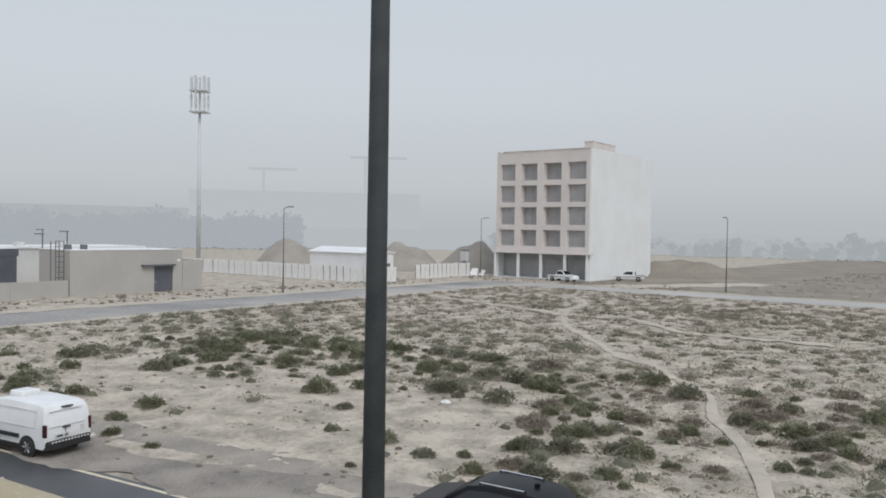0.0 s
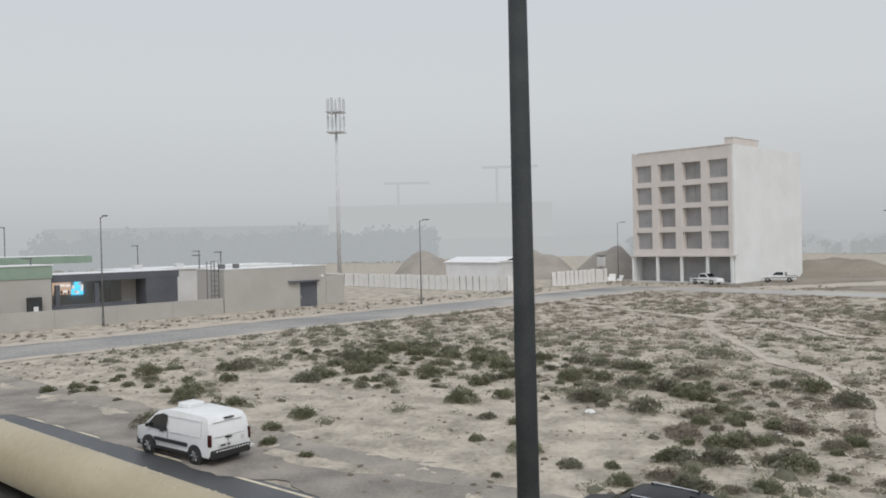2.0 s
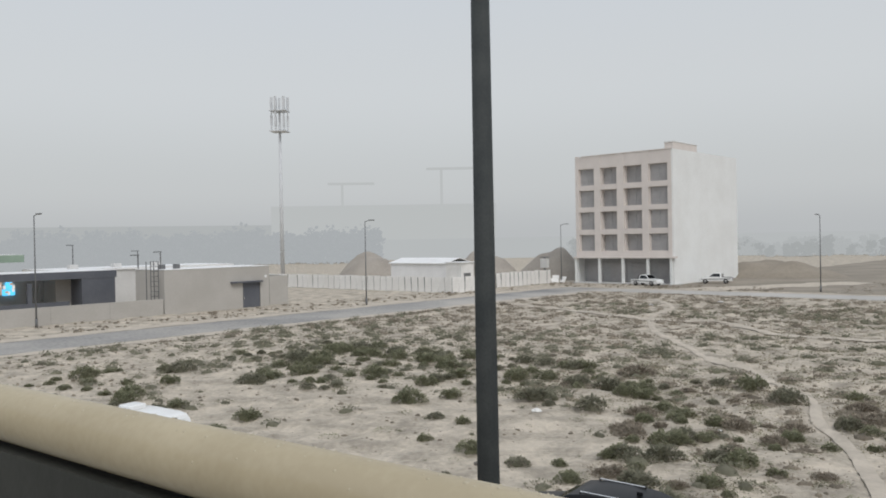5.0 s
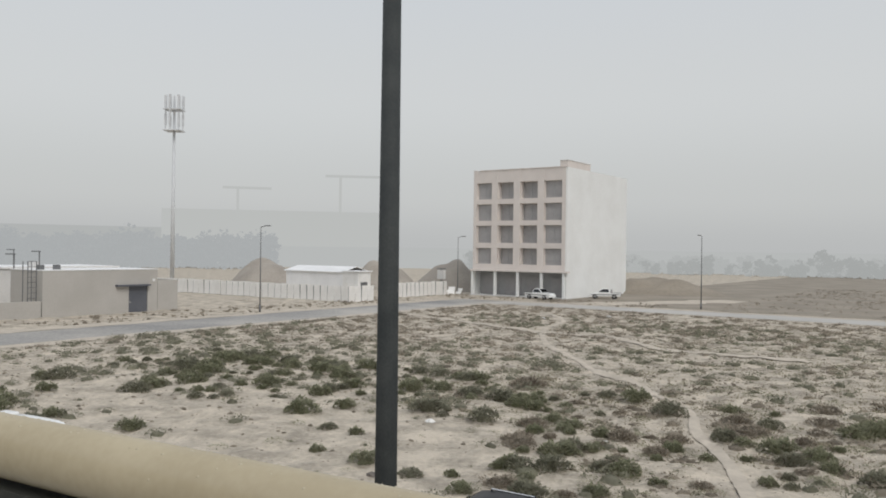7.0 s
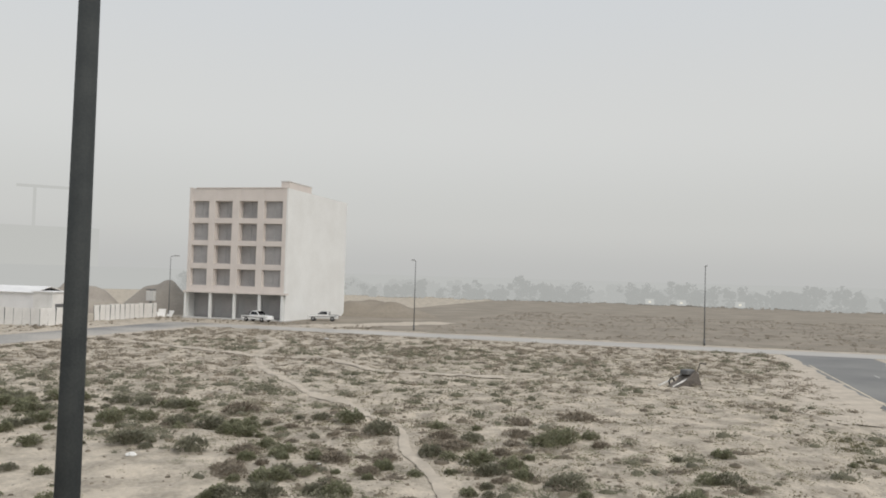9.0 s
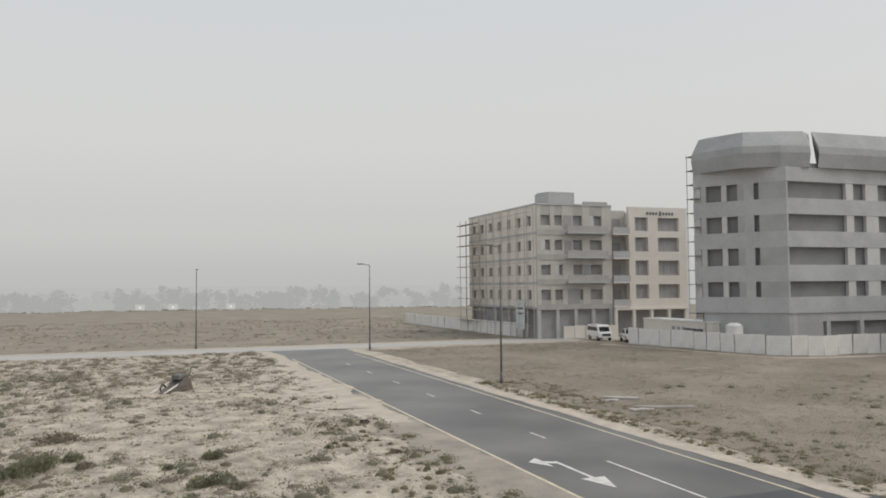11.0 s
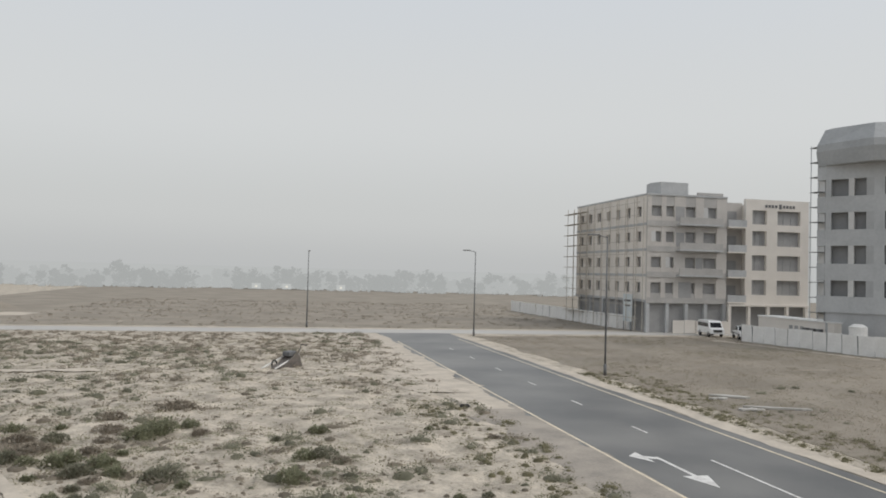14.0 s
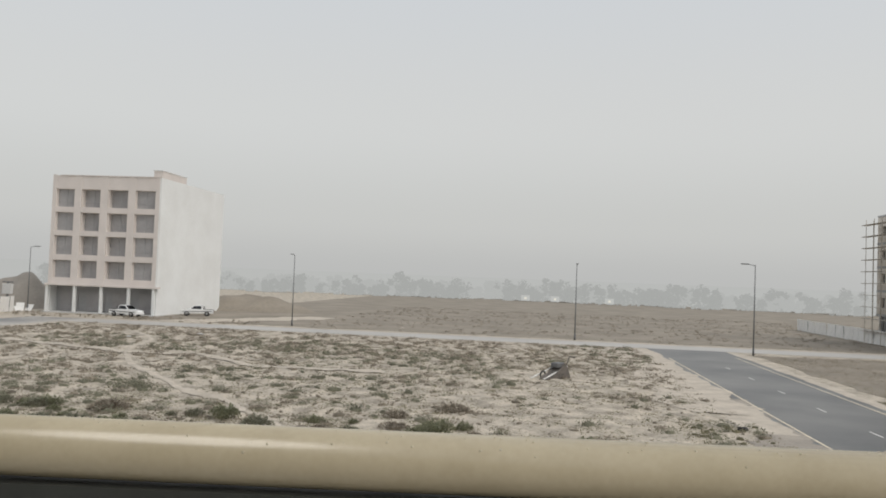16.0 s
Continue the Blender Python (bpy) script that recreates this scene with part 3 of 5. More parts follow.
# ---- the unfinished tan building with scaffold, and its cream neighbour ----
def tan_block():
    x0, y0, W, D, top = 53.6, 105.0, 12.7, 26.5, 19.8
    ob = thing("apartment_building", gp(x0, y0), "unfinished tan blockwork apartment building with scaffold", "building")
    floors = [4.6, 8.3, 12.0, 15.7]
    # solid block coloured for the shade seen through the openings
    part("core", B(0.5, W - 0.1, 0.5, D, 0, top - 0.9), OPENING_SHADE, ob)
    # front openings between piers
    cols = [(0.6, 2.2), (2.9, 4.2), (6.0, 7.6), (8.9, 11.0)]
    ed = [0.0] + [v for c in cols for v in c] + [W]
    for k in range(0, 10, 2):
        part("pier", B(ed[k], ed[k + 1], 0, 0.4, 4.6, top), TAN_BLOCK, ob)
    zz = [4.6]
    for f in floors:
        zz += [f + 1.1, f + 2.6]
    zz.append(top)
    for a, b in cols:
        for k in range(0, 10, 2):
            part("infill", B(a, b, 0.04, 0.36, zz[k], zz[k + 1]), PLASTER if k in (0, 8) else TAN_BLOCK, ob)
    # a few wide unwalled openings, their shade as dark panels, and half-blocked ones
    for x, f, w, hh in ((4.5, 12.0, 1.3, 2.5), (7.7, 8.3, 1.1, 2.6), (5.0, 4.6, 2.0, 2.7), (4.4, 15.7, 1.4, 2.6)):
        part("opening_shade_panel", B(x, x + w, -0.02, 0.0, f + 0.45, f + hh), OPENING_SHADE, ob)
    for x, f in ((2.9, 8.3), (0.6, 12.0), (6.0, 4.6), (8.9, 15.7)):
        part("blocked_panel", B(x, x + 0.7, 0.02, 0.34, f + 1.1, f + 2.6), CONCRETE_LIGHT, ob)
    for f in floors[1:]:
        part("balcony_slab", B(4.6, W - 1.2, -1.0, 0.0, f - 0.15, f + 0.1), CONCRETE, ob)
        part("balcony_wall", B(4.6, W - 1.2, -1.0, -0.85, f + 0.1, f + 1.0), PLASTER, ob)
    for f in floors:
        part("slab_edge", B(-0.06, W, -0.06, 0.0, f - 0.35, f + 0.45), PLASTER, ob)
        part("slab_edge", B(-0.06, 0.0, 0.0, D, f - 0.25, f + 0.1), CONCRETE, ob)
    side = [(2.0 + 3.6 * k, 3.4 + 3.6 * k) for k in range(7)]
    ed = [0.4] + [v for c in side for v in c] + [D]
    for k in range(0, 16, 2):
        part("pier", B(0.0, 0.4, ed[k], ed[k + 1], 4.6, top), CREAM, ob)
    for a, b in side:
        for k in range(0, 10, 2):
            part("infill", B(0.04, 0.36, a, b, zz[k], zz[k + 1]), CREAM, ob)
    for k in range(5):
        part("column", B(0.0 + k * 3.05, 0.5 + k * 3.05, 0, 0.5, 0, 4.35), CONCRETE, ob)
    for k in range(1, 6):
        part("column", B(0.0, 0.5, k * 5.0, k * 5.0 + 0.5, 0, 4.35), CONCRETE, ob)
    part("parapet", boxes([(-0.08, W, -0.08, 0.25, top, top + 0.25), (-0.08, 0.25, 0.25, D, top, top + 0.25)]), CONCRETE, ob)
    bm = bmesh.new()
    prism(bm, [(2.5, 1.0), (6.9, 1.0), (6.9, 5.5), (2.5, 5.5), (1.9, 3.2)], top - 0.9, top + 2.1)
    part("roof_housing", bm, CONCRETE, ob)
    part("roof_stub", B(8.3, 12.4, 0.6, 1.0, top + 0.25, top + 0.75), PLASTER, ob)
    part("roof_slab", B(0.4, W, 0.4, D, top - 0.9, top - 0.6), CONCRETE, ob)
    # scaffold along the side and the far end
    scaf = thing("scaffold", gp(x0, y0), "steel tube scaffold with plank decks on the unfinished wall", "scaffold")
    for k in range(10):
        yk = 0.3 + k * 2.95
        for xk in (-0.5, -1.6):
            bm = bmesh.new()
            rod(bm, (xk, yk, 0), (xk, yk, 19.4), 0.05, None, 6)
            part("standard", bm, SCAFFOLD, scaf)
    for lev in np.arange(2.0, 19.5, 1.85):
        bm = bmesh.new()
        rod(bm, (-1.6, -0.6, lev), (-1.6, 28.6, lev), 0.04, None, 6)
        part("ledger", bm, SCAFFOLD, scaf)
        part("deck", B(-1.55, -0.55, 20.0, 28.8, lev - 0.05, lev + 0.02), SCAFFOLD, scaf)


tan_block()


def cream_block():
    x0, y0, W, D, top = 66.4, 105.0, 13.6, 22.0, 19.7
    ob = thing("apartment_building", gp(x0, y0), "cream five-storey apartment building with dark windows", "building")
    part("body", B(3.4, W, 0.9, D, 0, top - 0.6), CREAM, ob)
    part("recess_wall", B(0.0, 3.4, 1.6, D, 0, top - 0.3), TAN_BLOCK, ob)
    cols = [(4.1, 6.5), (8.3, 12.2)]
    rows = [(5.7, 7.9), (9.3, 11.6), (13.0, 15.2), (16.2, 18.3)]
    ed = [3.0] + [v for c in cols for v in c] + [W]
    for k in range(0, 6, 2):
        part("pier", B(ed[k], ed[k + 1], 0, 0.6, 4.3, top + 0.2), CREAM, ob)
    zz = [4.3] + [v for r in rows for v in r] + [top + 0.2]
    for a, b in cols:
        for k in range(0, 10, 2):
            part("spandrel", B(a, b, 0.0, 0.6, zz[k], zz[k + 1]), CREAM, ob)
        for lo, hi in rows:
            w = part("window", B(a, b, 0.5, 0.56, lo, hi), OPENING_SHADE, ob)
            for f in (0.33, 0.66):
                part("mullion", B(a + (b - a) * f, a + (b - a) * f + 0.08, 0.44, 0.5, lo, hi), SHOP_DARK, w)
    part("end_wall", B(W, W + 0.25, 0, D, 0, top + 0.2), PALE_WALL, ob)
    for f in (4.6, 8.3, 12.0, 15.7):
        part("balcony_slab", B(0.0, 3.0, -0.3, 1.6, f - 0.2, f), CREAM, ob)
        part("balcony_rail", B(0.0, 3.0, -0.3, -0.2, f, f + 1.0), CONCRETE, ob)
        part("balcony_door", B(0.5, 2.4, 1.5, 1.6, f, f + 2.4), OPENING_SHADE, ob)
    part("canopy", B(0.0, W, -0.6, 0.0, 4.0, 4.3), CREAM, ob)
    for k in range(5):
        part("column", B(k * 3.2, k * 3.2 + 0.45, -0.5, -0.05, 0, 4.0), CREAM, ob)
    part("shop_front", B(0.0, W, 0.8, 0.9, 0, 4.0), OPENING_SHADE, ob)
    # unreadable sign letters become bars
    for k in range(4):
        part("sign_bar", B(6.2 + k * 0.55, 6.55 + k * 0.55, -0.06, 0.0, 18.75, 19.15), LAMP_METAL, ob)
        part("sign_bar", B(9.2 + k * 0.55, 9.55 + k * 0.55, -0.06, 0.0, 18.75, 19.15), LAMP_METAL, ob)
    part("sign_bar", B(8.55, 8.95, -0.06, 0.0, 18.6, 19.3), LAMP_METAL, ob)


cream_block()

# ---- the raw concrete building ----
def concrete_block():
    ob = thing("office_building", GRID @ pose(0, 0, -0.31) @ Matrix.Scale(1.04, 4), "unfinished grey concrete office building with banded floors", "building")
    a0, a1, b0, b1, b2 = 69.6, 77.4, 61.2, 66.6, 91.5
    foot = [(b0, a1), (b1, a0), (b2, a0), (b2, 78.8), (b0, 78.8)]
    inner = [(b0 + 0.7, a1 + 0.3), (b1 + 0.28, a0 + 0.6), (b2 - 0.6, a0 + 0.6), (b2 - 0.6, 78.3), (b0 + 0.6, 78.3)]
    # solid block; its dark colour stands for the shade between the bands
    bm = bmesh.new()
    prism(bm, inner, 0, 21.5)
    part("core", bm, CORE_SHADE, ob)
    bands = [(4.5, 6.3), (8.05, 9.9), (11.9, 13.7), (15.6, 17.4), (19.3, 20.9)]
    for lo, hi in bands:
        bm = bmesh.new()
        prism(bm, foot, lo, hi)
        part("floor_band", bm, CONCRETE, ob)
    gaps = [(6.3, 8.05), (9.9, 11.9), (13.7, 15.6), (17.4, 19.3)]
    for lo, hi in gaps:
        for x0, x1, m in ((b1, b1 + 0.25, CONCRETE), (75.4, 76.5, CONCRETE_LIGHT), (78.4, 80.3, CONCRETE_LIGHT), (82.2, 83.2, CONCRETE_LIGHT), (83.2, 84.2, BLOCK_GREY), (90.4, b2, CONCRETE)):
            part("pier", B(x0, x1, a0 + 0.05, a0 + 0.5, lo, hi), m, ob)
        # panels of the splayed corner
        dx, dy = b1 - b0, a0 - a1
        for s0, s1, m in ((0.0, 0.06, CONCRETE), (0.25, 0.31, CONCRETE_LIGHT), (0.44, 0.52, BLOCK_GREY), (0.52, 0.63, CONCRETE), (0.69, 1.0, BLOCK_GREY)):
            p = [(b0 + dx * s, a1 + dy * s) for s in (s0, s1)]
            nn = Vector((-dy, dx)).normalized() * 0.4
            bm = bmesh.new()
            prism(bm, [p[0], p[1], (p[1][0] + nn.x, p[1][1] + nn.y), (p[0][0] + nn.x, p[0][1] + nn.y)], lo, hi)
            part("panel", bm, m, ob)
    # crown: a sloping cap in two lengths with a slot between, following the corner
    for line in ([(b0 - 0.1, 78.6), (b0 - 0.1, 77.2), (62.7, 71.9), (66.4, 70.1), (69.75, 69.3)], [(70.95, 69.25), (80.0, 69.0), (b2 + 0.5, 68.9), (b2 + 0.5, 78.6)]):
        mid = Vector((78.0, 76.5))
        rings = []
        bm = bmesh.new()
        for z, off in ((20.9, 0.0), (22.5, 0.25), (23.3, 0.15), (25.15, -0.9)):
            ring = []
            for px, py in line:
                d = (Vector((px, py)) - mid)
                sx = max(-1, min(1, d.x / 9))
                ring.append(bm.verts.new((px + off * sx * (0 if 69.6 < px < 71.0 else 1), py + off * (-1 if py < 76 else 0), z)))
            rings.append(ring)
        back = [[bm.verts.new((v.co.x + (1.2 if v.co.x < 69 else (-1.2 if v.co.x > 91 else (2.1 if v.co.x < 71.2 else 0))), max(v.co.y + 1.6, 71.4) if v.co.y < 76 else v.co.y, z)) for v in rings[0]] for z in (25.15, 20.9)]
        rings += back
        for r0, r1 in zip(rings, rings[1:] + rings[:1]):
            for j in range(len(line) - 1):
                bm.faces.new((r0[j], r0[j + 1], r1[j + 1], r1[j]))
        bm.faces.new([r[0] for r in rings])
        bm.faces.new([r[-1] for r in rings][::-1])
        bmesh.ops.recalc_face_normals(bm, faces=bm.faces)
        part("crown", bm, CROWN, ob)
    bm = bmesh.new()
    prism(bm, [(b0 + 0.4, a1 + 0.3), (b1 + 0.2, a0 + 0.5), (b2, a0 + 0.5), (b2, 78.7), (b0 + 0.4, 78.7)], 20.85, 21.5)
    part("roof_slab", bm, CONCRETE, ob)
    for x in (67.2, 72.0, 77.0, 82.0, 87.0, 91.0):
        part("column", B(x, x + 0.55, a0 + 0.1, a0 + 0.65, 0, 4.5), CONCRETE, ob)
    # ground floor walled up round the corner and along the far end
    bm = bmesh.new()
    prism(bm, [(b0 + 0.15, a1 + 0.05), (b1 + 0.05, a0 + 0.12), (71.5, a0 + 0.12), (71.5, a0 + 0.55), (b1 + 0.3, a0 + 0.55), (b0 + 0.6, a1 + 0.35)], 0, 4.5)
    part("ground_wall", bm, BLOCK_GREY, ob)
    part("ground_wall", B(86.0, b2, a0 + 0.12, a0 + 0.55, 0, 4.5), BLOCK_GREY, ob)
    part("lintel", B(71.5, 86.0, a0 + 0.12, a0 + 0.55, 3.5, 4.5), CONCRETE, ob)
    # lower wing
    wing = part("wing_core", B(b2, 118, a0 + 1.2, 78, 0, 20.4), CORE_SHADE, ob)
    for lo, hi in ((4.5, 6.3), (8.05, 9.9), (11.9, 13.7), (15.6, 17.4), (19.3, 21.2)):
        part("floor_band", B(b2 + 0.02, 118.5, a0 + 0.6, 78.2, lo, hi), CONCRETE, ob)
    for lo, hi in gaps:
        for x0, x1 in ((94.6, 96.5), (101, 103), (108, 110)):
            part("pier", B(x0, x1, a0 + 0.7, a0 + 1.2, lo, hi), CONCRETE_LIGHT, ob)
    # outside hoist and scaffold at the far edge
    scaf = thing("scaffold", gp(69.6, 89.5), "pale steel scaffold tower beside the concrete building", "scaffold")
    for dx in (0.0, 1.1):
        for dy in (0.0, 1.4):
            bm = bmesh.new()
            rod(bm, (dx, dy, 0), (dx, dy, 25.6), 0.06, None, 6)
            part("standard", bm, GALV, scaf)
    for lev in np.arange(1.9, 25.5, 1.95):
        part("deck", B(-0.1, 1.2, -0.1, 1.5, lev, lev + 0.08), LAMP_METAL, scaf)
    part("netting", B(1.15, 1.2, 0.0, 1.4, 0.2, 25.0), HOARD, scaf)


concrete_block()


def hoarding(name, pts, h, w, label, seed=1, m=HOARD):
    """Separate panels with posts along a line; each stands a little askew."""
    random.seed(seed)
    ob = thing(name, GRID, label, "fence")
    bm0 = bmesh.new()
    box(bm0, 0.02, w - 0.03, -0.025, 0.025, 0.05, h)
    pan = to_mesh("panel", bm0, m)
    bm0 = bmesh.new()
    box(bm0, -0.03, 0.03, -0.02, 0.06, 0.0, h * 0.97)
    post = to_mesh("post", bm0, LAMP_METAL)
    for (x0, y0), (x1, y1) in zip(pts[:-1], pts[1:]):
        d = math.hypot(x1 - x0, y1 - y0)
        n = max(1, round(d / w))
        ang = math.degrees(math.atan2(y1 - y0, x1 - x0))
        for k in range(n):
            x, y = x0 + (x1 - x0) * k / n, y0 + (y1 - y0) * k / n
            for nm, me_, off in (("panel", pan, 0), ("post", post, -0.03)):
                o = new(nm, me_)
                o.parent = ob
                o.matrix_basis = pose(x, y, random.uniform(-0.06, 0.04), random.uniform(-3, 3), random.uniform(-1.2, 1.2), ang) @ Matrix.Diagonal((d / n / w, 1, 1, 1))
    return ob


hoarding("hoarding", [(-121, 85.3), (-77.6, 86.6), (-77.4, 92.0)], 2.35, 1.35, "white sheet hoarding panels round a building plot", 3)
hoarding("hoarding", [(-79.2, 99.0), (-79.6, 114.5)], 2.4, 1.2, "leaning white hoarding panels at a plot entrance", 4)
hoarding("hoarding", [(59.8, 91), (62.0, 78), (63.5, 70), (64.8, 67.6), (68.5, 66.8), (98, 65.8)], 2.2, 2.0, "weathered pale hoarding panels round the concrete building", 5)
hoarding("hoarding", [(52.4, 165), (52.6, 112), (54.4, 109.5)], 2.2, 2.0, "pale hoarding panels along the unfinished building", 6)
hoarding("hoarding", [(57.0, 103.6), (66, 103.2)], 1.9, 1.9, "cream hoarding panels before the shops", 8, CREAM)

# ---- service station ----
def station():
    wall = thing("boundary_wall", gp(-82.5, 0), "low beige masonry boundary wall of the station", "wall")
    for k, y in enumerate(np.arange(-40, 43.9, 6.0)):
        part("wall_panel", B(-0.12, 0.12, y, min(y + 5.98, 44.2), 0, 1.85), STATION, wall)
    part("wall_panel", B(-0.32, -0.08, 58.2, 61.0, 0, 3.7), STATION, wall)
    part("wall_panel", B(-4.0, -0.33, 60.8, 61.0, 0, 3.7), STATION, wall)
    ob = thing("service_building", gp(-82.5, 44.2), "beige flat-roofed service building with a dark steel door", "building")
    part("front_wall", boxes([(-0.3, 0, 0, 10.1, 0, 5.0), (-0.3, 0, 12.6, 13.9, 0, 5.0), (-0.3, 0, 10.1, 12.6, 3.2, 5.0)]), STATION, ob)
    part("side_wall", B(-6.3, -0.3, 0, 0.3, 0, 5.0), STATION, ob)
    part("side_wall", B(-6.3, -0.3, 13.6, 13.9, 0, 5.0), STATION, ob)
    part("rear_wall", B(-6.6, -6.3, 0, 13.9, 0, 5.0), STATION, ob)
    part("roof", B(-6.3, -0.3, 0.3, 13.6, 4.6, 4.8), ROOF_WHITE, ob)
    part("coping", B(-6.65, 0.05, -0.05, 13.95, 5.0, 5.08), ROOF_WHITE, ob)
    door = part("door", B(-0.22, -0.12, 10.1, 12.6, 0.05, 3.2), NAVY, ob, "dark blue-grey steel door")
    part("handle", B(-0.12, -0.08, 10.25, 10.35, 1.1, 1.4), CHROME, door)
    part("awning", B(0.0, 0.5, 8.4, 12.7, 3.1, 3.3), NAVY, ob)
    for y, z in ((0.6, 5.0), (2.4, 5.0)):
        part("roof_unit", B(-2.4, -1.8, y, y + 0.55, z, z + 0.6), LAMP_METAL, ob)
    part("sign_box", B(-0.02, 0.1, 13.2, 13.5, 3.6, 3.9), ROOF_WHITE, ob)
    # ladder frame at the corner
    lad = thing("roof_ladder", gp(-84.0, 42.9), "dark steel roof ladder frame", "ladder")
    for x in (0.0, 1.0):
        for y in (0.0, 0.9):
            bm = bmesh.new()
            rod(bm, (x, y, 0), (x, y, 6.0), 0.05, None, 6)
            part("upright", bm, LAMP_METAL, lad)
    for z in np.arange(0.5, 6.01, 0.55):
        bm = bmesh.new()
        rod(bm, (1.0, 0, z), (1.0, 0.9, z), 0.035, None, 6)
        part("rung", bm, LAMP_METAL, lad)
    low = thing("service_building", gp(-97.5, 38.5), "grey low annex with a dark doorway", "building")
    part("body", B(-3.5, 0, 0, 7.0, 0, 4.4), STATION, low)
    part("door", B(0.0, 0.06, 4.2, 5.6, 0.1, 3.2), NAVY, low)
    part("roof_edge", B(-3.6, 0.1, -0.1, 7.1, 4.4, 4.52), ROOF_WHITE, low)
    # canopy with dark fascia over the lit shop
    can = thing("shop_canopy", gp(-94.6, 22.0), "long flat canopy with dark blue fascia and white roof", "canopy")
    part("roof", B(-7, 0.0, -2, 22.4, 4.75, 4.95), ROOF_WHITE, can)
    part("fascia", B(0.0, 0.15, -2, 22.4, 4.05, 4.9), NAVY, can)
    part("fascia", B(-7, 0.0, 22.4, 22.55, 4.05, 4.9), NAVY, can)
    part("solid_bay", B(-7, 0.1, 18.3, 22.3, 0, 4.05), NAVY, can)
    part("low_wall", B(-0.2, 0.05, 6.8, 16.9, 0, 1.5), NAVY, can)
    for y in (8.0, 12.3):
        part("column", B(-0.4, 0.0, y, y + 0.5, 0, 3.75), NAVY, can)
    shop = thing("petrol_shop", gp(-102.0, 16.0), "small lit shop behind the canopy", "shop")
    part("back_wall", B(-0.3, 0, 0, 30, 0, 4.6), CONCRETE_LIGHT, shop)
    part("lit_front", B(0.0, 0.1, 16.0, 18.1, 2.3, 3.75), SHOP_GLOW, shop, "warm lit shop window")
    for y, z in ((16.4, 3.2), (16.9, 3.25), (17.5, 3.2), (17.2, 2.5)):
        part("lit_sign", B(0.1, 0.16, y, y + 0.5, z, z + 0.3), SHOP_WHITE, shop)
    for k in range(5):
        part("shelf_bar", B(0.1, 0.15, 16.1 + k * 0.4, 16.3 + k * 0.4, 2.35, 2.75), RUST, shop)
    part("screen", B(0.1, 0.25, 18.5, 19.2, 2.95, 3.75), SCREEN_BLUE, shop, "bright blue lit display")
    part("screen", B(0.1, 0.25, 18.15, 19.5, 2.2, 2.9), SCREEN_BLUE, shop, "bright blue lit display")
    for y, z in ((18.2, 2.95), (19.25, 3.0), (18.7, 2.25), (19.2, 2.6)):
        part("lit_sign", B(0.25, 0.3, y, y + 0.25, z, z + 0.4), SHOP_WHITE, shop)
    for y, z in ((18.45, 2.45), (18.95, 3.4)):
        part("lit_sign", B(0.25, 0.3, y, y + 0.3, z, z + 0.25), SHOP_GLOW, shop)
    part("window", B(0.0, 0.12, 22.4, 23.3, 1.4, 3.6), ROOF_WHITE, shop)
    part("window", B(0.0, 0.12, 23.9, 25.8, 1.4, 3.6), ROOF_WHITE, shop)
    gb = thing("kiosk_building", gp(-94.0, 4.0), "grey kiosk with a green fascia band", "building")
    part("body", B(-6, 0, 0, 25.4, 0, 4.6), STATION, gb)
    part("fascia", B(-6.1, 0.1, -0.1, 25.5, 4.6, 6.0), GREEN, gb, "green fascia band")
    part("coping", B(-6.2, 0.2, -0.2, 25.6, 6.0, 6.12), ROOF_WHITE, gb)
    part("door", B(0.0, 0.08, 10.0, 12.4, 0.1, 3.4), NAVY, gb)
    for y in (18.2, 22.8):
        cab = part("meter_box", B(0.0, 0.7, y, y + 1.4, 0, 2.6), DARK_METAL, gb)
        part("notice", B(0.7, 0.72, y + 0.5, y + 1.0, 0.9, 1.6), ROOF_WHITE, cab)
    part("ladder", boxes([(0.1, 0.2, 18.4, 18.5, 0, 6.6), (0.1, 0.2, 19.3, 19.4, 0, 6.6)] + [(0.1, 0.2, 18.5, 19.3, z, z + 0.06) for z in np.arange(0.5, 6.5, 0.5)]), LAMP_METAL, gb)
    big = thing("fuel_canopy", gp(-115.5, -6.0), "large green-edged fuel canopy", "canopy")
    part("roof", B(-16, 0, 0, 47.4, 6.75, 6.9), ROOF_WHITE, big)
    part("fascia", B(0, 0.2, 0, 47.4, 5.85, 6.85), GREEN, big)
    part("fascia", B(-16, 0, 47.4, 47.6, 5.85, 6.85), GREEN, big)
    for x, y in ((-3, 12), (-3, 27), (-3, 42), (-12, 27), (-12, 42)):
        part("column", B(x, x + 0.6, y, y + 0.6, 0, 5.85), CONCRETE_LIGHT, big)
    for (x, y, h) in ((-92.0, 46.0, 6.6), (-95, 50.5, 6.9), (-94.5, 27.5, 6.8), (-110, 55, 7.0), (-120, 50.0, 8.0), (-125, 33.0, 11.0)):
        l = thing("yard_lamp", gp(x, y, 0, 0), "thin dark yard lamp with a flat head", "lamp", "yard lamps")
        bm = bmesh.new()
        rod(bm, (0, 0, 0), (0, 0, h), 0.09, 0.07, 8)
        part("pole", bm, LAMP_METAL, l)
        part("lamp_head", B(-0.15, 0.15, -0.9, 0.1, h, h + 0.12), LAMP_METAL, l)
    rr = thing("flat_roof_shed", gp(-106, 42), "low pale flat-roofed shed behind the canopy", "building")
    part("body", B(-10, 0, 0, 26, 0, 4.6), CONCRETE_LIGHT, rr)
    part("roof", B(-10.2, 0.2, -0.2, 26.2, 4.6, 4.85), ROOF_WHITE, rr)
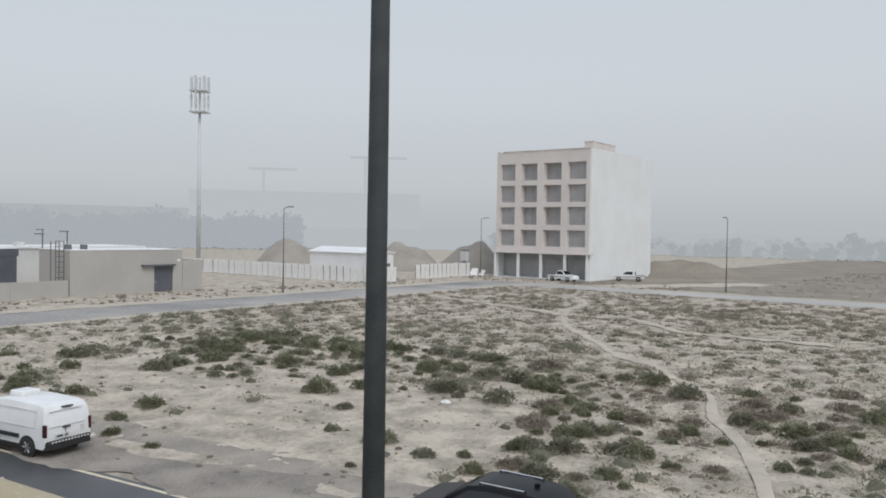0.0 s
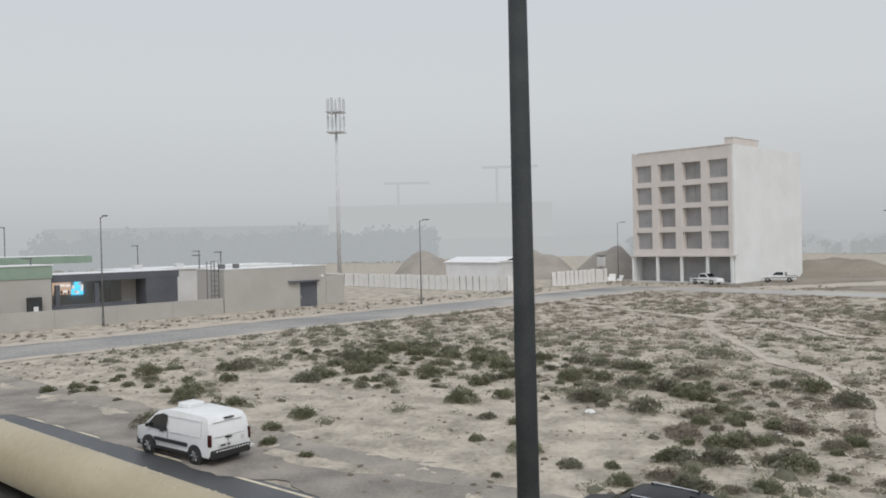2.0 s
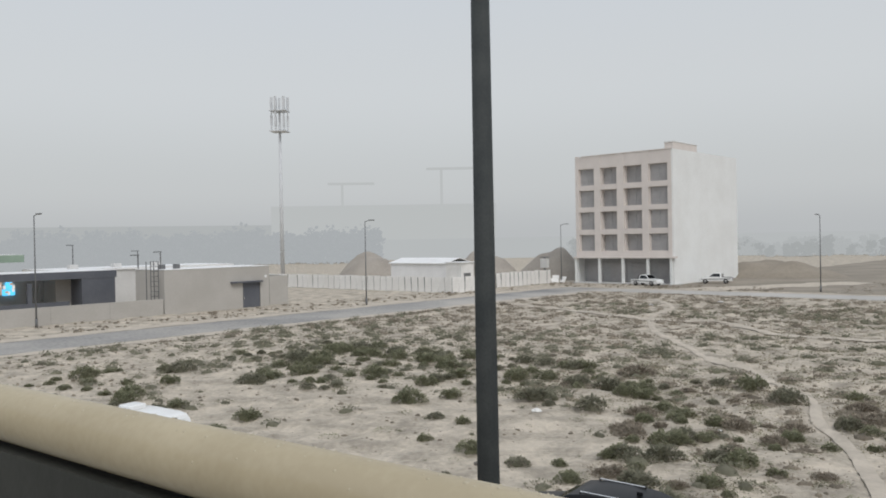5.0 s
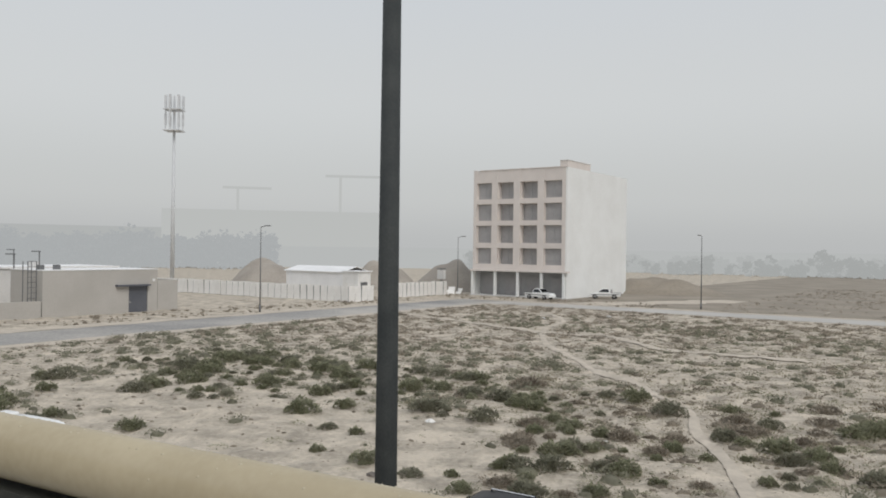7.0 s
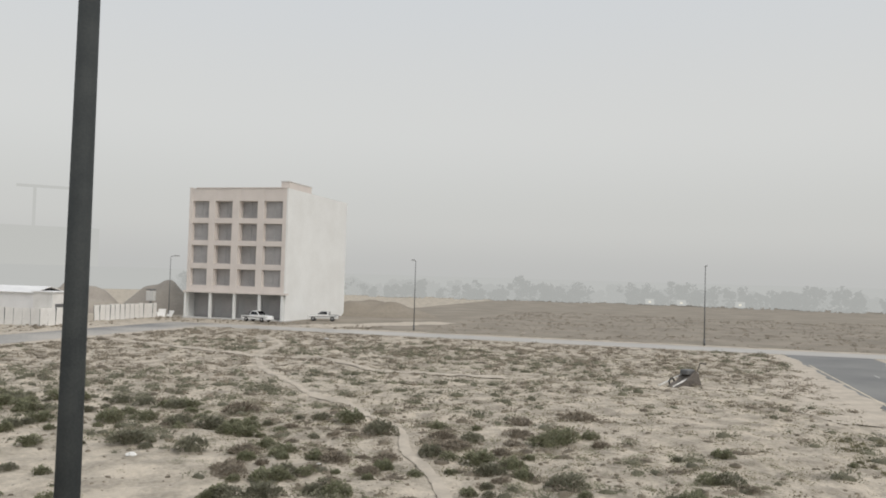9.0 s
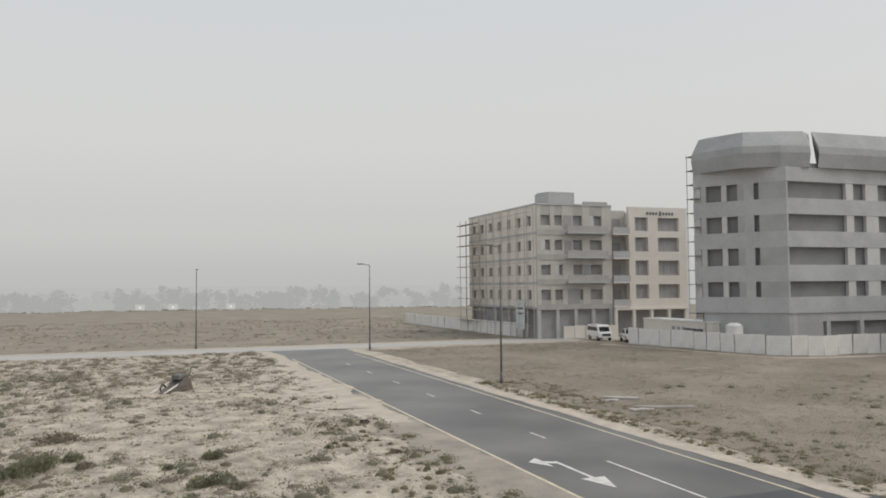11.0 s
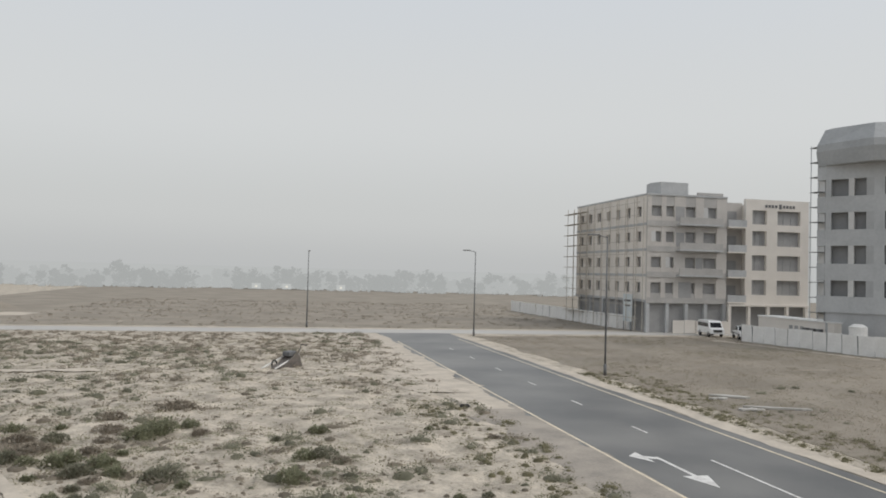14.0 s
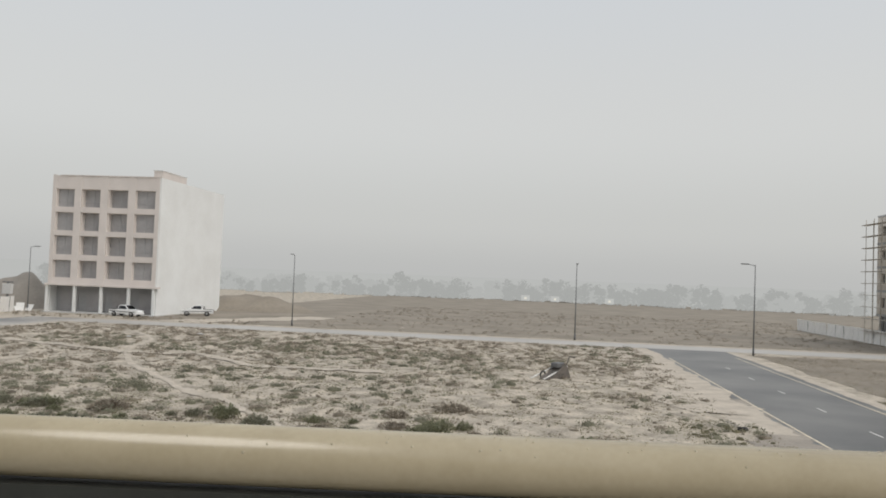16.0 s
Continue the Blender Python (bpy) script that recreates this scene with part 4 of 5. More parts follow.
    for y in (3, 9, 15):
        part("roof_unit", B(-4, -3, y, y + 1.1, 4.85, 5.4), CONCRETE_LIGHT, rr)


station()


def site_shed():
    ob = thing("site_shed", gp(-101.0, 96.8), "long white site shed with a shallow pitched roof", "shed")
    part("front_wall", B(0, 13.0, 0, 0.15, 0, 3.95), ROOF_WHITE, ob)
    part("end_wall", B(12.85, 13.0, 0.15, 6.0, 0, 3.95), HOARD, ob)
    part("end_wall", B(0, 0.15, 0.15, 6.0, 0, 3.95), HOARD, ob)
    part("rear_wall", B(0, 13.0, 6.0, 6.15, 0, 3.95), HOARD, ob)
    bm = bmesh.new()
    a = [bm.verts.new(p) for p in ((-0.3, -0.3, 3.9), (13.3, -0.3, 3.9), (13.3, 3.1, 4.75), (-0.3, 3.1, 4.75), (13.3, 6.5, 3.9), (-0.3, 6.5, 3.9))]
    b = [bm.verts.new(v.co + Vector((0, 0, 0.1))) for v in a]
    for q in ((0, 1, 2, 3), (3, 2, 4, 5)):
        bm.faces.new([b[i] for i in q])
        bm.faces.new([a[i] for i in q[::-1]])
    for i, j in ((0, 1), (1, 2), (2, 4), (4, 5), (5, 3), (3, 0)):
        bm.faces.new((a[i], a[j], b[j], b[i]))
    part("roof", bm, ROOF_WHITE, ob)
    part("door", B(13.0, 13.06, 2.0, 3.2, 0, 2.2), LAMP_METAL, ob)
    gate = thing("gate_cabin", gp(-83.0, 93.0), "small pale guard cabin with a window", "cabin")
    part("body", B(-1.6, 1.6, 0, 3.0, 0, 4.2), HOARD, gate)
    part("window", B(1.6, 1.64, 0.6, 2.2, 1.4, 2.6), LAMP_METAL, gate)
    part("roof", B(-1.8, 1.8, -0.2, 3.2, 4.2, 4.35), ROOF_WHITE, gate)


site_shed()


def cabins():
    for x, y, w, lab in ((66.9, 79.0, 15.2, "cream portable site cabin with small air conditioners"),):
        ob = thing("site_cabin", gp(x, y, 0, 88), lab, "cabin")
        part("body", B(0, w, 0, 3.0, 0.3, 3.1), CREAM, ob)
        part("roof", B(-0.1, w + 0.1, -0.1, 3.1, 3.1, 3.25), HOARD, ob)
        for k in range(3):
            part("air_conditioner", B(2.0 + k * 1.3, 2.7 + k * 1.3, 3.0, 3.4, 1.8, 2.3), LAMP_METAL, ob)
            part("window", B(5.6 + k * 1.1, 6.3 + k * 1.1, 3.0, 3.03, 1.5, 2.4), OPENING_SHADE, ob)
        part("footing", B(0.3, w - 0.3, 0.3, 2.7, 0, 0.3), CONCRETE, ob)
    t = thing("water_tank", gp(63.9, 75.4), "white ribbed plastic water tank", "tank")
    bm = bmesh.new()
    for z in range(5):
        rod(bm, (0, 0, 0.5 + z * 0.5), (0, 0, 0.95 + z * 0.5), 0.95, 0.95, 16)
        rod(bm, (0, 0, 0.95 + z * 0.5), (0, 0, 1.0 + z * 0.5), 0.9, 0.9, 16)
    rod(bm, (0, 0, 3.0), (0, 0, 3.3), 0.95, 0.45, 16)
    part("drum", bm, HOARD, t)
    part("stand", B(-0.85, 0.85, -0.85, 0.85, 0, 0.5), LAMP_METAL, t)
    p = thing("notice_board", gp(52.2, 109.0), "pale blue project notice board on posts", "sign")
    part("board", B(0, 0.12, -2.2, 0.6, 1.4, 5.4), POSTER, p)
    for y in (-2.0, 0.4):
        part("post", B(0.02, 0.1, y, y + 0.12, 0, 1.4), LAMP_METAL, p)
    part("text_bar", boxes([(-0.02, 0.0, -1.9, 0.2, 4.3, 4.6), (-0.02, 0.0, -1.7, 0.0, 3.6, 3.8)]), LAMP_METAL, p)


cabins()


def tower():
    ob = thing("cell_tower", pose(-60.8, 178.5, 0), "tall pale mast with antenna panels on a ring platform", "mast")
    bm = bmesh.new()
    rod(bm, (0, 0, 0), (0, 0, 33.6), 0.5, 0.28, 12)
    part("mast", bm, GALV, ob, smooth=True)
    for z in (33.6, 38.3):
        part("platform", B(-1.9, 1.9, -1.9, 1.9, z, z + 0.22), GALV, ob)
    bm = bmesh.new()
    rod(bm, (0, 0, 33.6), (0, 0, 41.5), 0.3, 0.22, 8)
    part("spire", bm, GALV, ob)
    for k in range(6):
        a = k * math.tau / 6 + 0.3
        x, y = 1.85 * math.cos(a), 1.85 * math.sin(a)
        bm = bmesh.new()
        box(bm, x - 0.26, x + 0.26, y - 0.2, y + 0.2, 38.3 + 0.3, 41.6)
        part("antenna", bm, GALV, ob)
        bm = bmesh.new()
        rod(bm, (x, y, 33.7), (x, y, 38.6), 0.14, None, 6)
        part("support", bm, GALV, ob)
        bm = bmesh.new()
        box(bm, x - 0.22, x + 0.22, y - 0.16, y + 0.16, 35.0, 37.4)
        part("radio_unit", bm, GALV, ob)


tower()


def mound(m, rx, ry, h, seed, label, soil=EARTH):
    bm = bmesh.new()
    n = 26
    vs = [[bm.verts.new((rx * (2 * i / n - 1), ry * (2 * j / n - 1), 0)) for i in range(n + 1)] for j in range(n + 1)]
    for row in vs:
        for v in row:
            r = math.hypot(v.co.x / rx, v.co.y / ry)
            k = max(0.0, 1 - r ** 1.7)
            v.co.z = h * k * (1 + 0.35 * noise.noise((v.co.x * 0.25, v.co.y * 0.25, seed))) + 0.25 * k * noise.noise((v.co.x, v.co.y, seed)) - 0.1
    for j in range(n):
        for i in range(n):
            bm.faces.new((vs[j][i], vs[j][i + 1], vs[j + 1][i + 1], vs[j + 1][i]))
    ob = tagged(part("earth_mound", bm, soil, smooth=True), label, "mound")
    ob.matrix_basis = m


mound(gp(-118, 108), 9, 7, 5.6, 1, "heap of excavated brown earth behind the hoarding")
mound(gp(-101, 122), 9, 6, 5.2, 2, "heap of excavated brown earth behind the hoarding")
mound(gp(-88, 128), 9, 6, 5.6, 3, "heap of excavated brown earth beside the entrance")
mound(gp(-56, 150), 15, 8, 3.0, 4, "long bank of brown earth behind the white building", SCRUB_SOIL)

kiosk = thing("meter_kiosk", gp(-82.0, 116.2), "grey utility box on a post beside the plot entrance", "utility box")
part("post", B(-0.12, 0.12, -0.12, 0.12, 0, 4.4), LAMP_METAL, kiosk)
part("cabinet", B(-0.7, 0.7, -0.35, 0.35, 2.6, 4.2), CONCRETE_LIGHT, kiosk, bevel=0.04)
part("crossarm", B(-0.9, 0.9, -0.06, 0.06, 4.4, 4.55), LAMP_METAL, kiosk)
for k, (x, y, rz) in enumerate(((-80.4, 117.0, 25), (-79.4, 117.6, -10), (-80.0, 116.4, 60))):
    sheet_ob = tagged(part("fallen_panel", B(-0.6, 0.6, -0.03, 0.03, 0, 1.5 - 0.3 * k), HOARD), "loose white hoarding panel leaning at the entrance", "debris")
    sheet_ob.matrix_basis = gp(x, y, 0.0, rz) @ pose(0, 0, 0, -35)

# ---- vehicles ----
def loft(bm, prof, widths):
    """A side outline (x, z) spread to the half width given for each corner."""
    L = [bm.verts.new((x, w, z)) for (x, z), w in zip(prof, widths)]
    R = [bm.verts.new((x, -w, z)) for (x, z), w in zip(prof, widths)]
    n = len(prof)
    for k in range(n):
        j = (k + 1) % n
        bm.faces.new((L[k], L[j], R[j], R[k]))
    f1, f2 = bm.faces.new(L[::-1]), bm.faces.new(R)
    bmesh.ops.triangulate(bm, faces=[f1, f2])
    bmesh.ops.recalc_face_normals(bm, faces=bm.faces)


def wheel(ob, x, y, r, w=0.2):
    s = 1 if y > 0 else -1
    bm = bmesh.new()
    prof = [(r * 0.62, w / 2), (r * 0.93, w / 2), (r, w * 0.35), (r, -w * 0.35), (r * 0.93, -w / 2), (r * 0.62, -w / 2)]
    n = 22
    rings = [[bm.verts.new((x + q * math.cos(k * math.tau / n), y + d, r + q * math.sin(k * math.tau / n))) for k in range(n)] for q, d in prof]
    for a, b in zip(rings[:-1], rings[1:]):
        for k in range(n):
            bm.faces.new((a[k], a[(k + 1) % n], b[(k + 1) % n], b[k]))
    bmesh.ops.recalc_face_normals(bm, faces=bm.faces)
    t = part("wheel", bm, TYRE, ob, smooth=True)
    bm = bmesh.new()
    rod(bm, (x, y - w * 0.3, r), (x, y + w * 0.3, r), r * 0.63, None, 18)
    part("rim", bm, PLASTIC, t)
    bm = bmesh.new()
    yy = y + s * w * 0.32
    for k in range(6):
        a = k * math.tau / 6
        rod(bm, (x + 0.05 * math.cos(a), yy, r + 0.05 * math.sin(a)), (x + r * 0.6 * math.cos(a), yy, r + r * 0.6 * math.sin(a)), 0.03, 0.045, 5)
    rod(bm, (x, yy - 0.02, r), (x, yy + 0.03, r), 0.07, None, 10)
    part("spokes", bm, ALLOY, t)


def panel(name, prof, w, off, thick, material, ob, label="", bevel=0.0):
    """A flat piece on each flank: outline (x, z) at half width w(z)."""
    for s in (1, -1):
        bm = bmesh.new()
        a = [bm.verts.new((x, s * (w(z) + off), z)) for x, z in prof]
        b = [bm.verts.new((x, s * (w(z) + off - thick), z)) for x, z in prof]
        n = len(prof)
        for k in range(n):
            bm.faces.new((a[k], a[(k + 1) % n], b[(k + 1) % n], b[k]))
        bm.faces.new(a)
        bm.faces.new(b[::-1])
        bmesh.ops.recalc_face_normals(bm, faces=bm.faces)
        part(name, bm, material, ob, label, bevel=bevel)


def delivery_van(m):
    ob = thing("delivery_van", m, "white wet delivery van with a roof refrigeration unit", "van")
    hw = lambda z: 0.90 if z < 1.0 else 0.90 - (z - 1.0) * 0.10
    prof = [(-2.17, 0.42), (-2.2, 0.62), (-2.19, 1.0), (-2.10, 1.55), (-2.0, 1.74), (-1.7, 1.80), (-0.3, 1.84), (0.35, 1.81), (0.85, 1.70), (1.46, 1.22), (1.60, 1.12), (2.0, 1.0), (2.14, 0.84), (2.2, 0.58), (2.12, 0.30), (-2.1, 0.32)]
    wid = [hw(z) - (0.10 if x > 2.0 else 0.0) - (0.05 if 1.70 <= z else 0.0) for x, z in prof]
    bm = bmesh.new()
    loft(bm, prof, wid)
    body = part("body", bm, VAN_WHITE, ob, smooth=True, bevel=0.12)
    body.modifiers[0].segments = 4
    panel("side_window", [(0.24, 1.02), (1.40, 1.06), (1.37, 1.18), (0.92, 1.55), (0.48, 1.66), (0.24, 1.62)], hw, 0.012, 0.02, CAR_GLASS, ob)
    bm = bmesh.new()
    v = [bm.verts.new(p) for p in ((1.50, 0.74, 1.215), (1.50, -0.74, 1.215), (0.90, -0.66, 1.685), (0.90, 0.66, 1.685))]
    bm.faces.new(v)
    bmesh.ops.solidify(bm, geom=bm.faces[:], thickness=-0.03)
    part("windscreen", bm, CAR_GLASS, ob)
    panel("side_strip", [(-0.95, 0.60), (0.98, 0.60), (0.98, 0.74), (-0.95, 0.74)], hw, 0.03, 0.04, PLASTIC, ob, "black plastic rubbing strip", bevel=0.01)
    panel("panel_groove", [(-1.72, 1.03), (0.12, 1.03), (0.12, 1.042), (-1.72, 1.042)], hw, 0.012, 0.02, PLATE, ob)
    for p in ([(-1.72, 1.60), (0.10, 1.60), (0.10, 1.612), (-1.72, 1.612)], [(-1.732, 1.03), (-1.72, 1.03), (-1.72, 1.61), (-1.732, 1.61)], [(0.09, 1.03), (0.102, 1.03), (0.102, 1.61), (0.09, 1.61)]):
        panel("panel_groove", p, hw, 0.012, 0.02, PLATE, ob)
    panel("sill_trim", [(-1.0, 0.30), (1.0, 0.30), (1.0, 0.40), (-1.0, 0.40)], hw, 0.008, 0.03, PLASTIC, ob, "black plastic sill trim")
    panel("panel_groove", [(0.20, 0.62), (0.212, 0.62), (0.212, 1.60), (0.20, 1.60)], hw, 0.012, 0.02, LAMP_METAL, ob)
    for x in (-1.36, 1.37):
        for s in (1, -1):
            bm = bmesh.new()
            rod(bm, (x, s * 0.80, 0.34), (x, s * 0.908, 0.34), 0.39, None, 20)
            part("wheel_arch", bm, PLASTIC, ob)
        for s in (1, -1):
            wheel(ob, x, s * 0.83, 0.325, 0.2)
    part("rear_bumper", B(-2.28, -2.0, -0.86, 0.86, 0.28, 0.60), PLASTIC, ob, "black plastic rear bumper", bevel=0.05)
    part("front_bumper", B(1.95, 2.24, -0.82, 0.82, 0.24, 0.58), PLASTIC, ob, bevel=0.06)
    for k in range(12):
        part("reflector", B(-2.287, -2.28, -0.75 + k * 0.125, -0.69 + k * 0.125, 0.53, 0.58), HOARD, ob)
    for s in (1, -1):
        bm = bmesh.new()
        box(bm, -2.23, -2.08, *sorted((s * 0.81, s * 0.91)), 0.74, 1.18)
        part("tail_light", bm, RED_LENS, ob, "red tail light", bevel=0.03)
        bm = bmesh.new()
        box(bm, 1.85, 2.1, *sorted((s * 0.55, s * 0.86)), 0.72, 0.90)
        part("headlight", bm, PLATE, ob, bevel=0.03)
        bm = bmesh.new()
        box(bm, 1.22, 1.32, *sorted((s * 0.90, s * 1.06)), 1.08, 1.22)
        part("mirror", bm, PLASTIC, ob, bevel=0.03)
        bm = bmesh.new()
        box(bm, 0.42, 0.62, *sorted((s * 0.895, s * 0.925)), 0.97, 1.02)
        part("door_handle", bm, PLASTIC, ob)
    # grooves of the two unglazed rear doors
    part("door_groove", B(-2.215, -2.19, -0.64, 0.72, 1.055, 1.065), PLATE, ob)
    part("door_groove", B(-2.14, -2.09, -0.58, 0.66, 1.575, 1.585), PLATE, ob)
    part("rear_handle", B(-2.25, -2.19, -0.05, 0.22, 0.98, 1.02), PLASTIC, ob)
    plate = part("number_plate", B(-2.235, -2.205, -0.02, 0.52, 0.66, 0.80), PLATE, ob, "pale plate with dark bars")
    part("plate_bar", boxes([(-2.24, -2.235, 0.04, 0.16, 0.70, 0.76), (-2.24, -2.235, 0.24, 0.46, 0.70, 0.76)]), PLASTIC, plate)
    part("badge", B(-2.215, -2.2, -0.62, -0.48, 0.76, 0.96), PLATE, ob)
    part("door_seam", B(-2.212, -2.196, 0.095, 0.108, 0.62, 1.06), PLASTIC, ob)
    part("brake_light", B(-2.13, -2.02, -0.25, 0.15, 1.655, 1.69), PLASTIC, ob)
    ac = part("roof_unit", B(-0.35, 0.3, -0.38, 0.34, 1.82, 2.02), VAN_WHITE, ob, "white roof refrigeration unit", bevel=0.05)
    part("grille", B(0.3, 0.33, -0.3, 0.26, 1.88, 1.98), PLASTIC, ac)
    part("exhaust", B(-2.34, -2.2, -0.98, -0.80, 0.42, 0.52), PLATE, ob, bevel=0.02)


van_head = 180 + math.degrees(math.atan(0.1)) + 3.5
delivery_van(gp(-28.17, 13.58, 0.01, van_head) @ Matrix.Diagonal((1.05, 0.98, 0.965, 1)))


def parked_suv(m):
    ob = thing("parked_car", m, "black wet estate car with silver roof rails", "car")
    hw = lambda z: 0.92 if z < 0.95 else 0.92 - (z - 0.95) * 0.38
    prof = [(-2.25, 0.35), (-2.28, 0.75), (-2.2, 1.02), (-1.85, 1.36), (-1.45, 1.48), (-0.9, 1.54), (-0.2, 1.55), (0.3, 1.47), (1.05, 1.02), (1.9, 0.86), (2.2, 0.68), (2.25, 0.35)]
    bm = bmesh.new()
    loft(bm, prof, [hw(z) - (0.12 if abs(x) > 2.1 else 0) for x, z in prof])
    shell = part("body", bm, CAR_BLACK, ob, smooth=True, bevel=0.2)
    shell.modifiers[0].segments = 5
    panel("side_window", [(-1.7, 1.0), (0.85, 1.0), (0.25, 1.38), (-0.3, 1.42), (-1.3, 1.40)], hw, 0.004, 0.012, CAR_GLASS, ob)
    bm = bmesh.new()
    v = [bm.verts.new(p) for p in ((1.03, 0.82, 1.05), (1.03, -0.82, 1.05), (0.33, -0.68, 1.455), (0.33, 0.68, 1.455))]
    bm.faces.new(v)
    bmesh.ops.solidify(bm, geom=bm.faces[:], thickness=-0.03)
    part("windscreen", bm, CAR_GLASS, ob)
    for s in (1, -1):
        bm = bmesh.new()
        rod(bm, (-1.2, s * 0.60, 1.54), (0.0, s * 0.61, 1.57), 0.02, None, 8)
        part("roof_rail", bm, CHROME, ob, "silver roof rail")
        bm = bmesh.new()
        for x in (-1.2, 0.0):
            rod(bm, (x, s * 0.61, 1.45), (x, s * 0.61, 1.56), 0.03, None, 6)
        part("rail_foot", bm, PLASTIC, ob)
        bm = bmesh.new()
        box(bm, 0.75, 0.9, *sorted((s * 0.93, s * 1.12)), 1.0, 1.15)
        part("mirror", bm, CAR_BLACK, ob, bevel=0.04)
        for x in (-1.38, 1.38):
            wheel(ob, x, s * 0.83, 0.34, 0.21)
    bm = bmesh.new()
    box(bm, -1.35, -1.2, -0.03, 0.03, 1.50, 1.60)
    part("aerial_fin", bm, CAR_BLACK, ob, bevel=0.02)


parked_suv(gp(-10.95, 17.0, -0.06, 180 + 8))


def pickup(m, label):
    ob = thing("pickup_truck", m, label, "pickup truck")
    hw = lambda z: 0.90 if z < 1.05 else 0.90 - (z - 1.05) * 0.3
    prof = [(-2.6, 0.45), (-2.62, 0.98), (-0.95, 1.02), (-0.85, 1.60), (-0.5, 1.74), (0.35, 1.72), (1.05, 1.12), (2.3, 0.98), (2.5, 0.75), (2.5, 0.40)]
    bm = bmesh.new()
    loft(bm, prof, [hw(z) for x, z in prof])
    part("body", bm, VAN_WHITE, ob, bevel=0.05)
    panel("side_window", [(-0.75, 1.12), (0.9, 1.14), (0.3, 1.62), (-0.5, 1.64), (-0.72, 1.56)], hw, 0.006, 0.012, CAR_GLASS, ob)
    panel("stripe", [(-2.4, 0.72), (2.2, 0.66), (2.2, 0.74), (-2.4, 0.86)], hw, 0.012, 0.012, LAMP_METAL, ob)
    bm = bmesh.new()
    v = [bm.verts.new(p) for p in ((1.06, 0.8, 1.15), (1.06, -0.8, 1.15), (0.4, -0.66, 1.69), (0.4, 0.66, 1.69))]
    bm.faces.new(v)
    bmesh.ops.solidify(bm, geom=bm.faces[:], thickness=-0.03)
    part("windscreen", bm, CAR_GLASS, ob)
    part("load_bed", B(-2.5, -1.05, -0.75, 0.75, 0.99, 1.04), PLASTIC, ob)
    bm = bmesh.new()
    rod(bm, (-1.1, -0.7, 1.02), (-1.1, -0.7, 1.55), 0.04, None, 6)
    rod(bm, (-1.1, 0.7, 1.02), (-1.1, 0.7, 1.55), 0.04, None, 6)
    rod(bm, (-1.1, -0.72, 1.55), (-1.1, 0.72, 1.55), 0.04, None, 6)
    part("roll_bar", bm, PLASTIC, ob)
    for x in (-1.6, 1.55):
        for s in (1, -1):
            wheel(ob, x, s * 0.82, 0.38, 0.24)
    for s in (1, -1):
        bm = bmesh.new()
        box(bm, 2.36, 2.53, *sorted((s * 0.55, s * 0.86)), 0.74, 0.92)
        part("headlight", bm, PLATE, ob)
        bm = bmesh.new()
        box(bm, -2.65, -2.55, *sorted((s * 0.70, s * 0.88)), 0.62, 0.95)
        part("tail_light", bm, RED_LENS, ob)
    part("bumper", B(2.42, 2.6, -0.85, 0.85, 0.38, 0.62), VAN_WHITE, ob, bevel=0.03)


pickup(gp(-61.6, 115.2, 0, -12), "white pickup truck parked before the shop columns")
pickup(gp(-54.4, 124.5, 0, 198), "white double-cab pickup parked beside the white wall")
pickup(gp(62.6, 95.0, 0, 250), "white pickup truck nose out by the hoarding")


def minibus(m):
    ob = thing("minibus", m, "white high-roofed utility van at the hoarding", "van")
    prof = [(-2.6, 0.45), (-2.62, 1.9), (-2.4, 2.2), (1.2, 2.2), (1.55, 2.0), (2.0, 1.25), (2.5, 1.1), (2.6, 0.45)]
    bm = bmesh.new()
    loft(bm, prof, [0.95 if z < 1.3 else 0.86 for x, z in prof])
    part("body", bm, VAN_WHITE, ob, bevel=0.05)
    panel("side_window", [(-2.3, 1.35), (1.6, 1.35), (1.35, 1.85), (-2.3, 1.9)], lambda z: 0.93 - 0.05 * (z - 1.3), 0.02, 0.012, CAR_GLASS, ob)
    bm = bmesh.new()
    v = [bm.verts.new(p) for p in ((2.0, 0.78, 1.3), (2.0, -0.78, 1.3), (1.6, -0.74, 1.95), (1.6, 0.74, 1.95))]
    bm.faces.new(v)
    bmesh.ops.solidify(bm, geom=bm.faces[:], thickness=-0.03)
    part("windscreen", bm, CAR_GLASS, ob)
    part("grille", B(2.55, 2.63, -0.6, 0.6, 0.7, 1.0), PLASTIC, ob)
    for x in (-1.6, 1.6):
        for s in (1, -1):
            wheel(ob, x, s * 0.86, 0.37, 0.22)


minibus(gp(60.6, 99.6, 0, -100))

# ---- scrap heap on the plot ----
wreck = thing("scrap_frame", gp(2.0, 64.6, 0.0, -40) @ Matrix.Scale(0.80, 4), "overturned rusty scrap cart with pale shafts lying on the sand", "scrap")
for p0, p1 in (((-0.3, -3.5, 0.08), (0.0, 0.9, 1.45)), ((1.0, -3.0, 0.12), (0.9, 0.8, 1.2))):
    bm = bmesh.new()
    rod(bm, p0, p1, 0.08, 0.07, 6)
    part("shaft", bm, WHITE_LINE, wreck)
rg = random.Random(5)
bm = bmesh.new()
rims = []
for x in (0.05, 0.4, 0.8, 1.15):
    rims.append([bm.verts.new((x + rg.uniform(-0.05, 0.05), y + rg.uniform(-0.12, 0.12), max(-0.05, z + (rg.uniform(-0.15, 0.15) if z > 0 else 0)))) for y, z in ((-2.7, -0.05), (-2.2, 0.3), (-1.3, 0.55), (-0.5, 1.05), (0.1, 1.5), (0.45, 1.3), (0.9, 0.6), (1.0, -0.05))])
